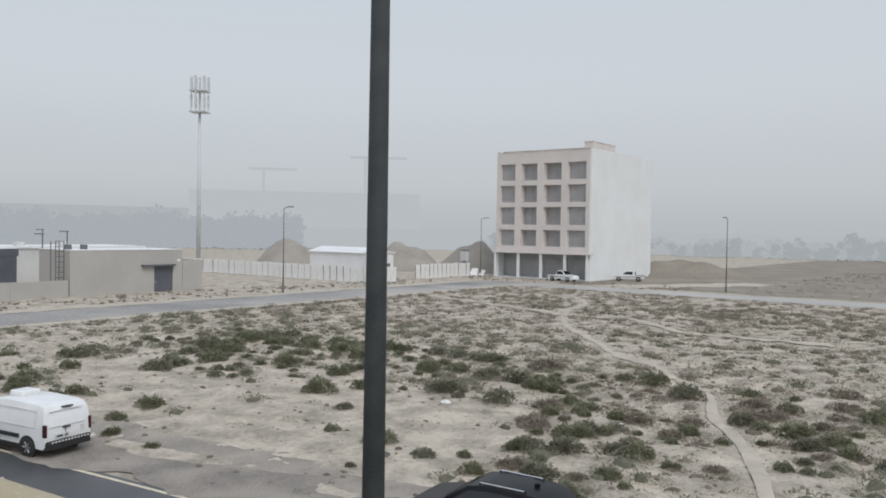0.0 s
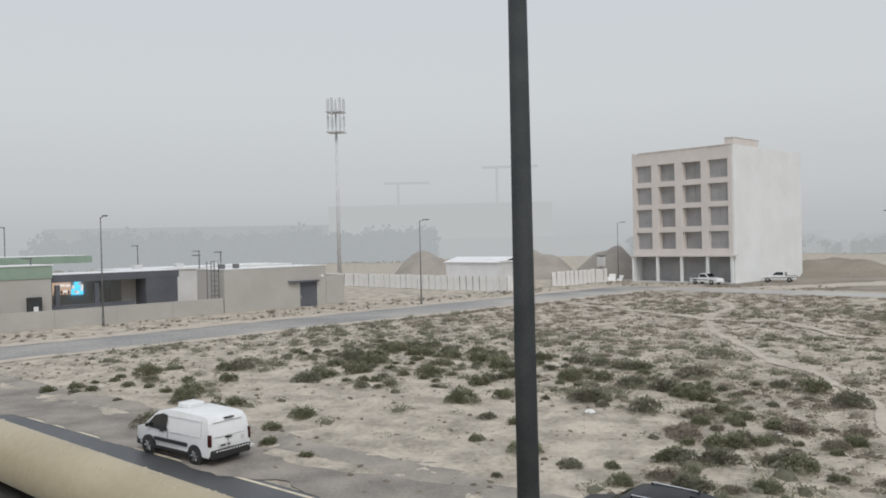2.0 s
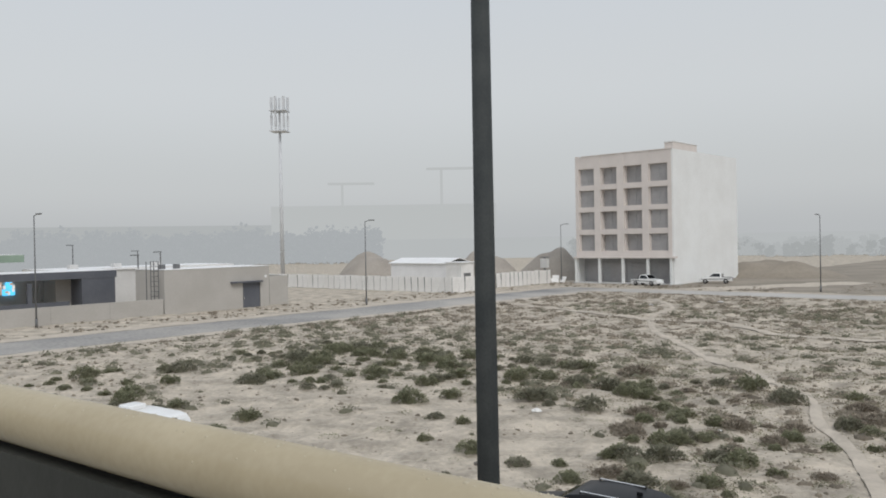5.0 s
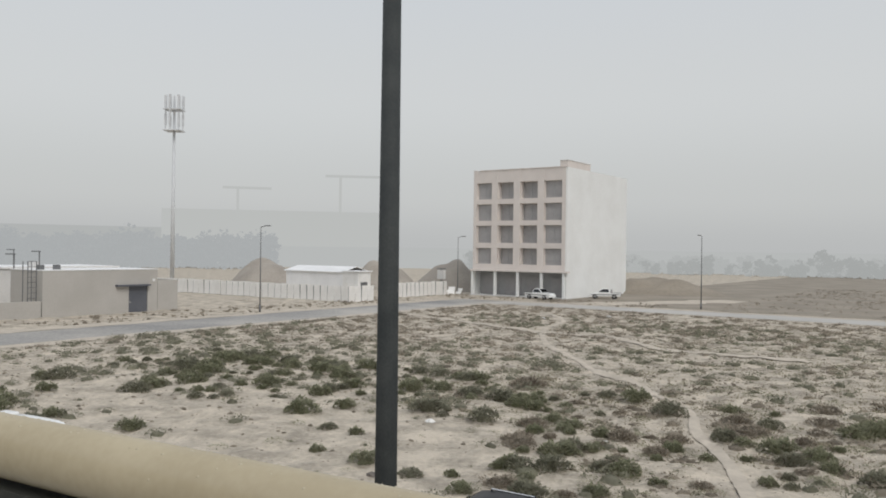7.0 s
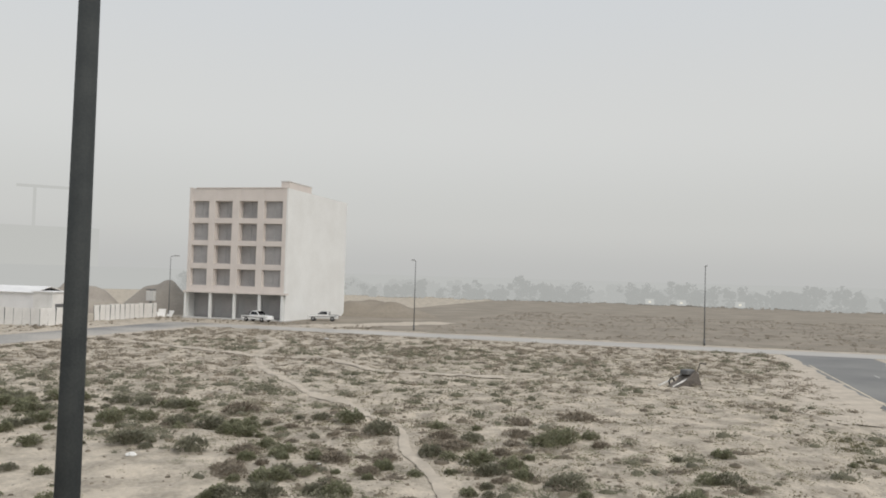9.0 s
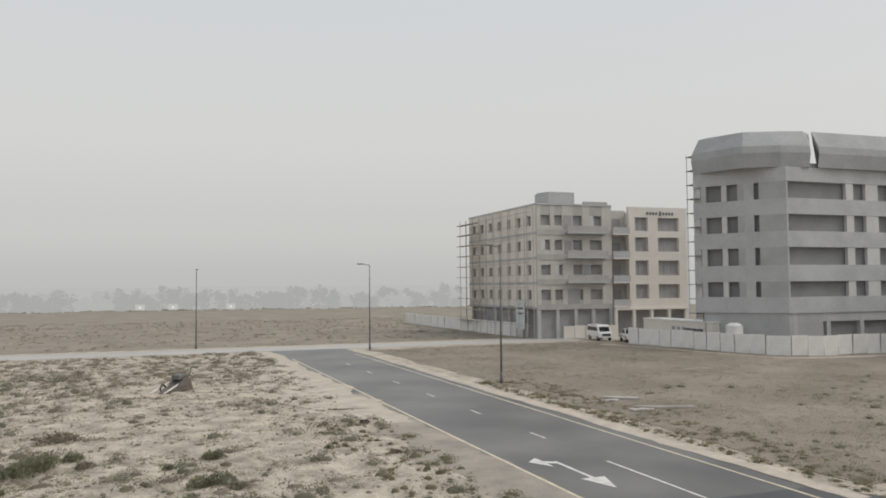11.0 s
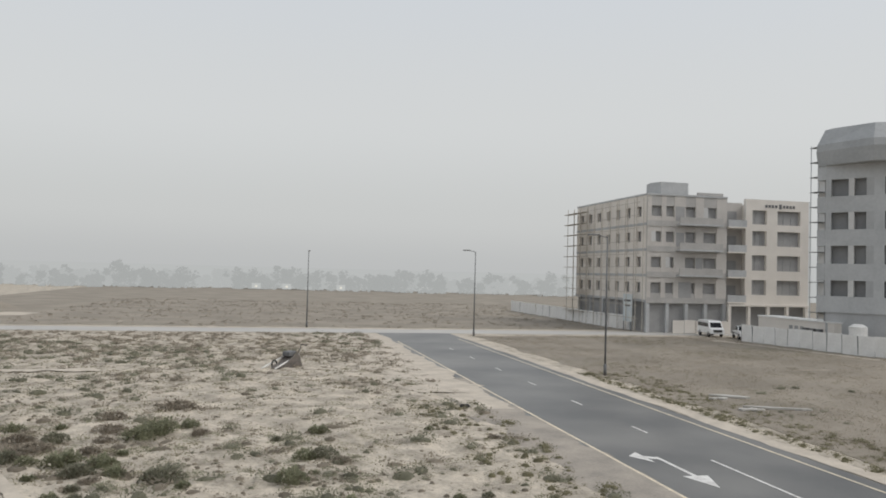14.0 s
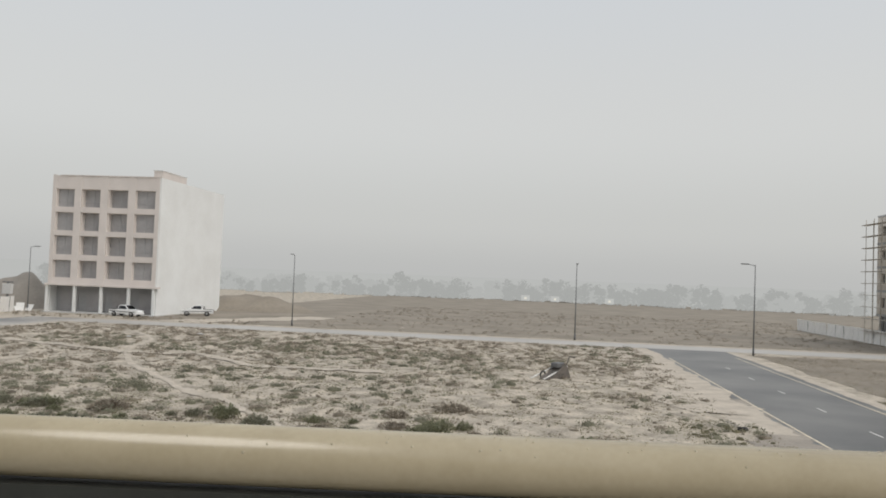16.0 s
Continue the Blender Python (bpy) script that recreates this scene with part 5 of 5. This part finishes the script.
for r0, r1 in zip(rims[:-1], rims[1:]):
    for j in range(8):
        bm.faces.new((r0[j], r0[(j + 1) % 8], r1[(j + 1) % 8], r1[j]))
bm.faces.new(rims[0])
bm.faces.new(rims[-1][::-1])
bmesh.ops.recalc_face_normals(bm, faces=bm.faces)
part("body", bm, RUST, wreck)
part("seat", B(0.1, 1.0, -0.9, 0.3, 1.1, 1.6), LAMP_METAL, wreck, bevel=0.12)
for y, z in ((0.9, 0.42), (-1.9, 0.42)):
    bm = bmesh.new()
    rim = [Vector((-0.02, y + 0.36 * math.sin(k * math.tau / 14), z + 0.36 * math.cos(k * math.tau / 14))) for k in range(14)]
    for p, q in zip(rim, rim[1:] + rim[:1]):
        rod(bm, p, q, 0.07, None, 5)
    part("wheel", bm, TYRE, wreck)
bm = bmesh.new()
rod(bm, (0.2, 1.5, 1.0), (0.3, 1.9, 2.1), 0.05, None, 6)
rod(bm, (0.3, 1.9, 2.1), (1.0, 1.9, 2.0), 0.05, None, 6)
part("handlebar", bm, RUST, wreck)

# litter and stones that catch the eye
random.seed(21)
for (x, y, s, m, lab) in ((-20.8, 28.4, 0.22, HOARD, "white scrap of litter on the sand"), (-5.9, 23.4, 0.12, HOARD, "white scrap of litter on the sand"), (-13, 29.5, 0.1, HOARD, "white scrap of litter on the sand"),
                          (-38, 88, 0.35, CONCRETE_LIGHT, "pale broken concrete lump"), (-43, 81, 0.3, CONCRETE_LIGHT, "pale broken concrete lump"), (-17.5, 20.5, 0.18, RUST, "dark stone on the gravel"),
                          (11.6, 44.6, 0.3, TYRE, "dark old tyre piece on the verge"), (26.6, 21.2, 0.2, ORANGE, "orange plastic scrap beside the lamp post"), (26.4, 20.6, 0.26, RUST, "dark scrap beside the lamp post")):
    bm = bmesh.new()
    bmesh.ops.create_icosphere(bm, subdivisions=2, radius=s)
    for v in bm.verts:
        v.co *= 1 + 0.5 * noise.noise(v.co * (2.2 / s) + Vector((x, y, 0)))
        v.co.z *= 0.5
    ob = tagged(part("litter", bm, m), lab, "debris")
    ob.matrix_basis = gp(x, y, height(x, y) + s * 0.2)
for k, (x, y, w, d) in enumerate(((30.3, 47.2, 2.6, 0.34), (30.6, 42.6, 4.0, 0.22), (28.6, 42.2, 1.6, 0.3), (29.0, 46.4, 1.3, 0.25))):
    bm = bmesh.new()
    pts = [(w * math.cos(a) * (0.5 + 0.3 * noise.noise((math.cos(a) * 2, math.sin(a) * 2, k))), d * math.sin(a) * (1 + 1.2 * noise.noise((math.cos(a) * 3, math.sin(a) * 3, k + 7)))) for a in np.linspace(0, math.tau, 15)[:-1]]
    prism(bm, pts, 0.0, 0.12)
    ob = tagged(part("broken_slab", bm, STATION), "pale broken slab lying in the dry grass", "debris")
    ob.matrix_basis = gp(x, y, 0.02, -35 + 12 * k)

# ---- plants ----
def shrub_faces(rng, r, h, n, fine=0.11, core=True):
    """An uneven dome of upright leafy sprigs round a small woody heart: lists of vertices and faces."""
    ph = rng.uniform(0, 50)
    lump = lambda a: 0.80 + 0.45 * noise.noise((math.cos(a) * 1.6, math.sin(a) * 1.6, ph))
    vs, fs = [], []
    if core:
        for z, q in ((-0.05, 0.52), (0.30, 0.40), (0.46, 0.2)):
            vs += [(r * q * lump(k * math.tau / 7) * math.cos(k * math.tau / 7), r * q * lump(k * math.tau / 7) * math.sin(k * math.tau / 7), h * z * (0.85 + 0.3 * rng.random())) for k in range(7)]
        for j in (0, 7):
            fs += [(j + k, j + (k + 1) % 7, j + 7 + (k + 1) % 7, j + 7 + k) for k in range(7)]
        fs += [(14, 15, 16, 17), (14, 17, 18, 20)]
    for k in range(n):
        a = rng.uniform(0, math.tau)
        q = rng.random() ** 0.5
        l = lump(a)
        x, y = r * l * q * math.cos(a), r * l * q * math.sin(a)
        top = math.sqrt(max(0.0, 1 - q * q)) * (0.78 + 0.5 * noise.noise((x * 3.2 / r, y * 3.2 / r, ph)))
        z = h * top * (0.25 + 0.75 * rng.random() ** 0.45)
        s = rng.uniform(0.6, 1.4) * fine
        ta, tz = a + rng.uniform(-1.2, 1.2), rng.uniform(0.0, 1.15)
        dx, dy, dz = math.cos(ta) * math.cos(tz), math.sin(ta) * math.cos(tz), math.sin(tz)
        sx, sy = -math.sin(ta + rng.uniform(-0.9, 0.9)) * 0.30, math.cos(ta) * 0.30
        i = len(vs)
        vs += [(x, y, z), (x + s * (dx * 0.5 + sx), y + s * (dy * 0.5 + sy), z + s * dz * 0.5), (x + s * dx, y + s * dy, z + s * dz), (x + s * (dx * 0.5 - sx), y + s * (dy * 0.5 - sy), z + s * dz * 0.5)]
        fs.append((i, i + 1, i + 2, i + 3))
    return vs, fs


def shrub_mesh(name, seed, r, h, n, m):
    vs, fs = shrub_faces(random.Random(seed), r, h, n, 0.075)
    me_ = bpy.data.meshes.new(name)
    me_.from_pydata(vs, [], fs)
    me_.materials.append(m)
    return me_


def twig_mesh(seed, r, h):
    rng = random.Random(seed)
    bm = bmesh.new()
    for k in range(7):
        a = rng.uniform(0, math.tau)
        rod(bm, (0.05 * math.cos(a), 0.05 * math.sin(a), -0.05), (r * 0.6 * math.cos(a), r * 0.6 * math.sin(a), h * rng.uniform(0.4, 0.85)), 0.014, 0.005, 4, False)
    return to_mesh("root_stock", bm, TWIG)


def greenness(x, y):
    return max(0.0, 0.75 - 0.02 * (y - 15)) * (1.0 if x < 2 else 0.5) + noise.noise((x * 0.045 + 4, y * 0.045, 2.2)) + 0.35 * noise.noise((x * 0.2, y * 0.2, 8.2))


def density(x, y):
    """How thickly scrub stands: bare by the street, thick across the middle of the plot."""
    if road_gap(x, y) < 1.6 or trail_gap(x, y) < 0.8:
        return 0.0
    d = 0.7 + 0.5 * noise.noise((x * 0.16, y * 0.16, 5.5)) + 0.25 * noise.noise((x * 0.03, y * 0.03, 1.5))
    s = y - near_line(x)
    d *= min(1.0, max(0.08, (s - 1.0) / 7.0))
    bare = math.exp(-((x + 19) / 10.0) ** 2 - ((y - 24.5) / 6.5) ** 2) + 0.8 * math.exp(-((x + 33) / 12.0) ** 2 - ((y - 23) / 4.0) ** 2)
    d *= max(0.05, 1 - 1.15 * bare)
    if -14 < x < 4 and 17 < y < 36:
        d += 0.55
    d += 0.45 * math.exp(-((x + 17) / 8.0) ** 2 - ((y - 37) / 8.0) ** 2) - 0.3 * math.exp(-((x - 0) / 10.0) ** 2 - ((y - 42) / 12.0) ** 2)
    if x < -22 and 30 < y < 80:
        d += 0.3
    if x > -24 and 40 < y < 66:
        d *= 0.72
    if y > 66:
        d = d * 1.2 + min(0.5, 0.04 * (y - 66))
    return max(0.0, d)


KINDS = []
for k in range(8):
    r, h = (0.44, 0.36) if k < 4 else (0.56, 0.40)
    gr = shrub_mesh("shrub", 100 + k, r, h if k % 4 != 3 else h * 0.6, 950 if k % 4 != 3 else 650, (LEAF_FRESH, LEAF, LEAF_FRESH, LEAF_DRY)[k % 4])
    KINDS.append((gr, twig_mesh(200 + k, r, h)))


def near_shrub(k, x, y, s, rz):
    gr, tw = KINDS[k]
    ob = new("shrub", gr)
    ob.matrix_basis = gp(x, y, height(x, y) - 0.02, rz) @ Matrix.Diagonal((s * (1.0 + 0.35 * noise.noise((x, y, 3))), s, s * 0.95, 1))
    dry = gr.materials[0] == LEAF_DRY
    tagged(ob, "dry brown low desert shrub on the sand" if dry else "olive green low desert shrub on the sand", "shrub", "desert shrubs")
    o = new("root_stock", tw)
    o.parent = ob


# single shrubs where the camera passes nearest
rng = random.Random(77)
placed = []
green_known = [(-14.3, 24.1, 1.38), (-13, 24.7, 1.6), (-15.1, 26.5, 0.75), (-13.7, 27.8, 1.4), (-11.7, 26, 1.17), (-10.8, 26.1, 1.39), (-10.5, 28.4, 0.7), (-10.6, 30.5, 1.32), (-9, 29.5, 0.81), (-9.4, 33.1, 1.58), (-8.5, 32.7, 1), (-7.9, 30.7, 0.68), (-3.3, 30.2, 1.64), (-8.5, 37, 1.31), (-6.1, 28.9, 0.77), (-6.5, 28, 0.94), (-4.3, 38.2, 1.8), (-5, 37.3, 1.85), (-21.2, 29.9, 0.75), (-5.7, 32.3, 1.35), (-19.5, 35.5, 1.5), (-15.4, 38.8, 2.06), (-26.9, 26.5, 1.92), (-23.6, 24.9, 0.76), (-22.1, 24.9, 0.98), (-16.5, 21.3, 0.93), (-15.4, 22.2, 0.75), (-14.5, 21.4, 0.64), (-14.5, 23.7, 0.82), (-13.9, 24, 1.14), (-17.7, 19, 0.47)]
dry_known = [(-16.2, 28, 1.49), (-6.6, 39, 1.46), (-9.9, 36.8, 1.56), (-2.6, 38.1, 1.25), (-4.2, 44.7, 2.21), (-7.1, 42.6, 1.77), (-15.6, 27.3, 1.55), (-22.1, 39.6, 2.61)]
for spots, kinds in ((green_known, (0, 1, 2, 4, 5, 6)), (dry_known, (3, 7))):
    for x, y, s in spots:
        near_shrub(rng.choice(kinds), x, y, s, rng.uniform(0, 360))
        placed.append((x, y))
tries = 0
while len(placed) < 300 and tries < 60000:
    tries += 1
    x, y = rng.uniform(-48, 12), rng.uniform(14, 40)
    if rng.random() > density(x, y) * (0.9 if x < -5 else 0.4):
        continue
    if any(math.hypot(x - p, y - q) < 0.7 for p, q in placed):
        continue
    g = greenness(x, y)
    k = rng.choice((0, 1, 2, 4, 5, 6)) if g + rng.uniform(-0.3, 0.3) > -0.25 else rng.choice((3, 7))
    near_shrub(k, x, y, rng.choice((0.6, 0.75, 0.9, 1.1, 1.35, 1.75)) * rng.uniform(0.8, 1.15) * (1.0 if x < -5 else 0.75), rng.uniform(0, 360))
    placed.append((x, y))


def scatter(name, count, region, sizes, n, material, pick, label, squash=1.0, seed=1, fine=0.085, core=True):
    """A tract of scrub as one joined mesh of leaf sprays."""
    rr = random.Random(seed)
    base = []
    for k in range(12):
        bv, bf = shrub_faces(random.Random(seed * 50 + k), 0.55, 0.36 * squash, n, fine, core)
        base.append((np.array(bv), np.array(bf)))
    va, fa, got, t_, off = [], [], 0, 0, 0
    while got < count and t_ < count * 25:
        t_ += 1
        x, y = rr.uniform(region[0], region[1]), rr.uniform(region[2], region[3])
        if rr.random() > pick(x, y):
            continue
        got += 1
        s, a = sizes[0] + (sizes[1] - sizes[0]) * rr.random() ** 1.6, rr.uniform(0, math.tau)
        z0 = height(x, y) if -90 < x < 70 and 4 < y < 120 else 0.0
        bv, bf = base[rr.randrange(12)]
        c, d = math.cos(a) * s, math.sin(a) * s
        sx_ = rr.uniform(0.8, 1.35)
        va.append(np.stack([x + (c * bv[:, 0] - d * bv[:, 1]) * sx_, y + d * bv[:, 0] + c * bv[:, 1], z0 + s * bv[:, 2] - 0.02], 1))
        fa.append(bf + off)
        off += len(bv)
    va, fa = np.concatenate(va), np.concatenate(fa)
    me_ = bpy.data.meshes.new(name)
    me_.vertices.add(len(va))
    me_.vertices.foreach_set("co", va.ravel())
    me_.loops.add(fa.size)
    me_.loops.foreach_set("vertex_index", fa.ravel().astype(np.int32))
    me_.polygons.add(len(fa))
    me_.polygons.foreach_set("loop_start", np.arange(0, fa.size, 4, dtype=np.int32))
    me_.update(calc_edges=True)
    me_.validate()
    me_.materials.append(material)
    ob = tagged(new(name, me_), label, "scrub", kind="stuff")
    ob.matrix_basis = GRID
    return ob


plot = (-62, 13, 19, 99)
scatter("green_scrub", 2100, plot, (0.25, 1.7), 110, LEAF, lambda x, y: density(x, y) * max(0, min(1, 0.45 + 1.5 * greenness(x, y) - 0.012 * (y - 40))), "olive green desert scrub across the plot", 0.75, seed=2, fine=0.07)
scatter("dry_scrub", 3700, plot, (0.22, 1.7), 60, LEAF_DRY, lambda x, y: density(x, y) * max(0, min(1, 0.7 - 1.3 * greenness(x, y) + 0.012 * (y - 40))), "grey brown dry desert scrub across the plot", 0.55, seed=3, fine=0.075)
scatter("green_scrub", 600, (-26, 5, 16, 46), (0.3, 1.1), 130, LEAF_FRESH, lambda x, y: density(x, y), "olive green low desert scrub near the street", 0.7, seed=22, fine=0.06, core=False)
scatter("green_scrub", 170, (29, 60, 22, 52), (0.4, 1.5), 90, LEAF, lambda x, y: 0.5 + noise.noise((x * 0.12, y * 0.12, 41)) - 0.012 * (y - 22), "olive green scrub in the dry field", 0.75, seed=23, fine=0.055)
scatter("dry_tufts", 7000, (-62, 13, 14, 75), (0.12, 0.6), 12, LEAF_DRY, lambda x, y: 0.15 + density(x, y) if road_gap(x, y) > 1.0 and trail_gap(x, y) > 0.6 else 0, "tiny dry tufts and twigs on the sand", seed=4)
scatter("olive_tufts", 4800, (-26, 12, 30, 88), (0.2, 0.9), 26, GRASS_OLIVE, lambda x, y: 0.3 + 0.7 * noise.noise((x * 0.3, y * 0.3, 51)) if road_gap(x, y) > 2.5 and trail_gap(x, y) > 0.6 else 0, "low olive tufts scattered over the sand", 0.45, seed=27, fine=0.1, core=False)
scatter("dry_scrub", 3600, (-34, 90, 110, 200), (0.4, 1.6), 12, LEAF_DRY, lambda x, y: 0.5 + 0.8 * noise.noise((x * 0.1, y * 0.1, 3)), "brown dry scrub beyond the far road", 0.5, seed=5)
scatter("dry_grass", 14000, (26, 64, 21, 98), (0.3, 1.2), 20, GRASS_DRY, lambda x, y: 0.55 + 0.8 * noise.noise((x * 0.14, y * 0.14, 9)), "brown dry grass beside the road", 0.6, seed=6, fine=0.062, core=False)
scatter("green_scrub", 800, (24.9, 29.8, 20, 60), (0.25, 0.85), 60, GRASS_OLIVE, lambda x, y: 0.55 + 0.9 * noise.noise((x * 0.35, y * 0.18, 31)) - 0.06 * (x - 25), "yellow green roadside scrub", 0.8, seed=7)
scatter("green_scrub", 150, (8.5, 12.8, 23, 46), (0.3, 1.0), 60, GRASS_OLIVE, lambda x, y: 0.5 if road_gap(x, y) > 0.8 else 0, "yellow green roadside scrub", 1.0, seed=8)
scatter("dry_scrub", 500, (-81, -72.8, 0, 100), (0.4, 1.1), 24, LEAF_DRY, lambda x, y: 0.5 + noise.noise((x * 0.2, y * 0.2, 4)), "low dry weeds before the station wall", seed=9)
scatter("dry_scrub", 240, (-80, -40, 107.5, 117), (0.4, 1.1), 24, LEAF_DRY, lambda x, y: 0.4 + noise.noise((x * 0.2, y * 0.2, 14)), "low dry weeds before the white building", seed=10)

scatter("green_grass", 3200, (26, 62, 21, 98), (0.3, 1.0), 26, GRASS_OLIVE, lambda x, y: 0.2 + 1.2 * noise.noise((x * 0.1, y * 0.1, 19)) + max(0, 0.3 - 0.012 * (y - 20)), "olive green grass among the dry field", 0.8, seed=15, fine=0.07, core=False)
scatter("sand_clods", 9500, (-62, 13, 14.5, 56), (0.05, 0.30), 3, RUBBLE, lambda x, y: 0.6 + 0.9 * noise.noise((x * 0.25, y * 0.25, 6)) if road_gap(x, y) > 0.5 and trail_gap(x, y) > 0.5 else 0, "small dark clods and twigs strewn on the sand", 0.7, seed=12)


def tree(m, h, r, n, material, label, seed):
    rr = random.Random(seed)
    ob = thing("tree", m, label, "tree")
    bm = bmesh.new()
    rod(bm, (0, 0, -0.05), (0.1, 0.05, h * 0.35), 0.22, 0.16, 8)
    tips = []
    for k in range(7):
        a = k * math.tau / 7 + rr.uniform(-0.3, 0.3)
        tip = (r * 0.55 * math.cos(a), r * 0.55 * math.sin(a), h * rr.uniform(0.3, 0.82))
        rod(bm, (0.1, 0.05, h * 0.28), tip, 0.11, 0.03, 6)
        tips.append(tip)
    part("trunk", bm, TWIG, ob)
    vs, fs = [], []
    for k in range(n):
        tx, ty, tz = rr.choice(tips)
        d = Vector((rr.gauss(0, 1), rr.gauss(0, 1), rr.gauss(0, 0.8)))
        p = Vector((tx, ty, tz)) + d * r * 0.23
        p.z = max(p.z, 0.25)
        s = rr.uniform(0.10, 0.24)
        e1 = Vector((rr.gauss(0, 1), rr.gauss(0, 1), rr.gauss(0, 1))).normalized() * s
        e2 = e1.orthogonal().normalized() * s * 0.6
        i = len(vs)
        vs += [tuple(p - e1), tuple(p + e2), tuple(p + e1), tuple(p - e2)]
        fs.append((i, i + 1, i + 2, i + 3))
    me_ = bpy.data.meshes.new("crown")
    me_.from_pydata(vs, [], fs)
    me_.materials.append(material)
    c = new("crown", me_)
    c.parent = ob


tree(gp(85.5, 58.5), 10.8, 7.4, 30000, LEAF_TREE, "dark green spreading tree before the hoarding", 4)

# ---- distance: shapes that glow in their haze colours ----
def woods(name, az0, az1, dist, h0, h1, step, material, seed, label, gap=0.0):
    """A far line of uneven crowns, each many small leaf masses."""
    rr = random.Random(seed)
    vs, fs = [], []
    az = az0
    while az < az1:
        az += step * rr.uniform(0.4, 1.6)
        if rr.random() < gap:
            continue
        a = radians(az)
        d = dist * rr.uniform(0.96, 1.06)
        cx, cy = -math.sin(a) * d, math.cos(a) * d
        h = rr.uniform(h0, h1)
        blobs = [(rr.gauss(0, 0.32) * h, rr.gauss(0, 0.3) * h, h * rr.uniform(0.3, 0.85), h * rr.uniform(0.10, 0.22)) for k in range(6)]
        for k in range(420):
            bx, by, bz, br = rr.choice(blobs)
            u = Vector((rr.gauss(0, 1), rr.gauss(0, 1), rr.gauss(0, 1))).normalized() * br * 1.5 * rr.random() ** 0.4
            p = Vector((cx + bx + u.x, cy + by + u.y, max(0.0, bz + u.z * 0.8) if k % 3 else rr.uniform(0, h * 0.5)))
            s = rr.uniform(0.4, 1.0)
            e1 = Vector((rr.gauss(0, 1), rr.gauss(0, 1), rr.gauss(0, 1))).normalized() * s
            e2 = e1.orthogonal().normalized() * s * 0.8
            i = len(vs)
            vs += [tuple(p - e1), tuple(p + e2), tuple(p + e1), tuple(p - e2)]
            fs.append((i, i + 1, i + 2, i + 3))
    me_ = bpy.data.meshes.new(name)
    me_.from_pydata(vs, [], fs)
    me_.materials.append(material)
    tagged(new(name, me_), label, "trees", kind="stuff")


woods("far_woods", -66, -3, 312, 3.5, 9.5, 0.8, FAR_TREES, 1, "line of far trees glowing in a pale haze colour", 0.15)
woods("far_woods", -68, -2, 326, 4, 7.5, 0.45, FAR_GREY, 2, "fainter line of far trees glowing in haze colour")
woods("far_woods", 12, 38, 315, 10, 15, 0.3, FAR_BLUE, 3, "far trees beyond the station glowing in blue-grey haze colour")


def backdrop_block(name, az0, az1, dist, h, material, label, d=20):
    a0, a1 = radians(az0), radians(az1)
    p0, p1 = Vector((-math.sin(a0), math.cos(a0), 0)), Vector((-math.sin(a1), math.cos(a1), 0))
    pts = [p0 * dist, p1 * dist, p1 * (dist + d), p0 * (dist + d)]
    bm = bmesh.new()
    prism(bm, [(p.x, p.y) for p in pts], -1, h)
    bmesh.ops.recalc_face_normals(bm, faces=bm.faces)
    ob = part(name, bm, material)
    tagged(ob, label, "backdrop", kind="structure")


# added ring glowing in the horizon's haze colour; hides the ground beyond
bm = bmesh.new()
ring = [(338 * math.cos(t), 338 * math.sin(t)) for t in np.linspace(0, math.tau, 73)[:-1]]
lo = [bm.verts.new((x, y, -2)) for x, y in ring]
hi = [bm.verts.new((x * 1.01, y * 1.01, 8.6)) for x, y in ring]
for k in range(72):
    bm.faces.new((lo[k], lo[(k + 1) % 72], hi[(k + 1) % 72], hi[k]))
tagged(part("backdrop_haze", bm, FAR_HAZE), "glowing haze-coloured ring that hides the far ground", "backdrop", kind="structure")
backdrop_block("backdrop_hall", 3.5, 19.5, 420, 27, FAR_PALE, "long building glowing in a pale haze colour")
backdrop_block("backdrop_hall", 19.5, 38, 400, 17, FAR_GREY, "long low building glowing in a grey haze colour")
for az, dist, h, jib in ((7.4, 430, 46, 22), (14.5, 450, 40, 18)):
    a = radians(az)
    c = thing("tower_crane", pose(-math.sin(a) * dist, math.cos(a) * dist, 0, 0, 0, az), "far tower crane glowing in a pale haze colour", "crane")
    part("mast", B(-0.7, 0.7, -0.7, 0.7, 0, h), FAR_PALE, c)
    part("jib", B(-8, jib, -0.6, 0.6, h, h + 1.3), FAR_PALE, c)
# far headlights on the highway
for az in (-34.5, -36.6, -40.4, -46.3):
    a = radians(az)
    car = thing("far_car", pose(-math.sin(a) * 300, math.cos(a) * 300, 0, 0, 0, az), "far car glowing in haze colour, with lit headlights", "car")
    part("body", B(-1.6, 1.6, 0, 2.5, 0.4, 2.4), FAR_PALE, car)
    part("headlight", B(-0.45, 0.45, -0.1, 0.0, 1.0, 1.7), LAMP_GLOW, car)
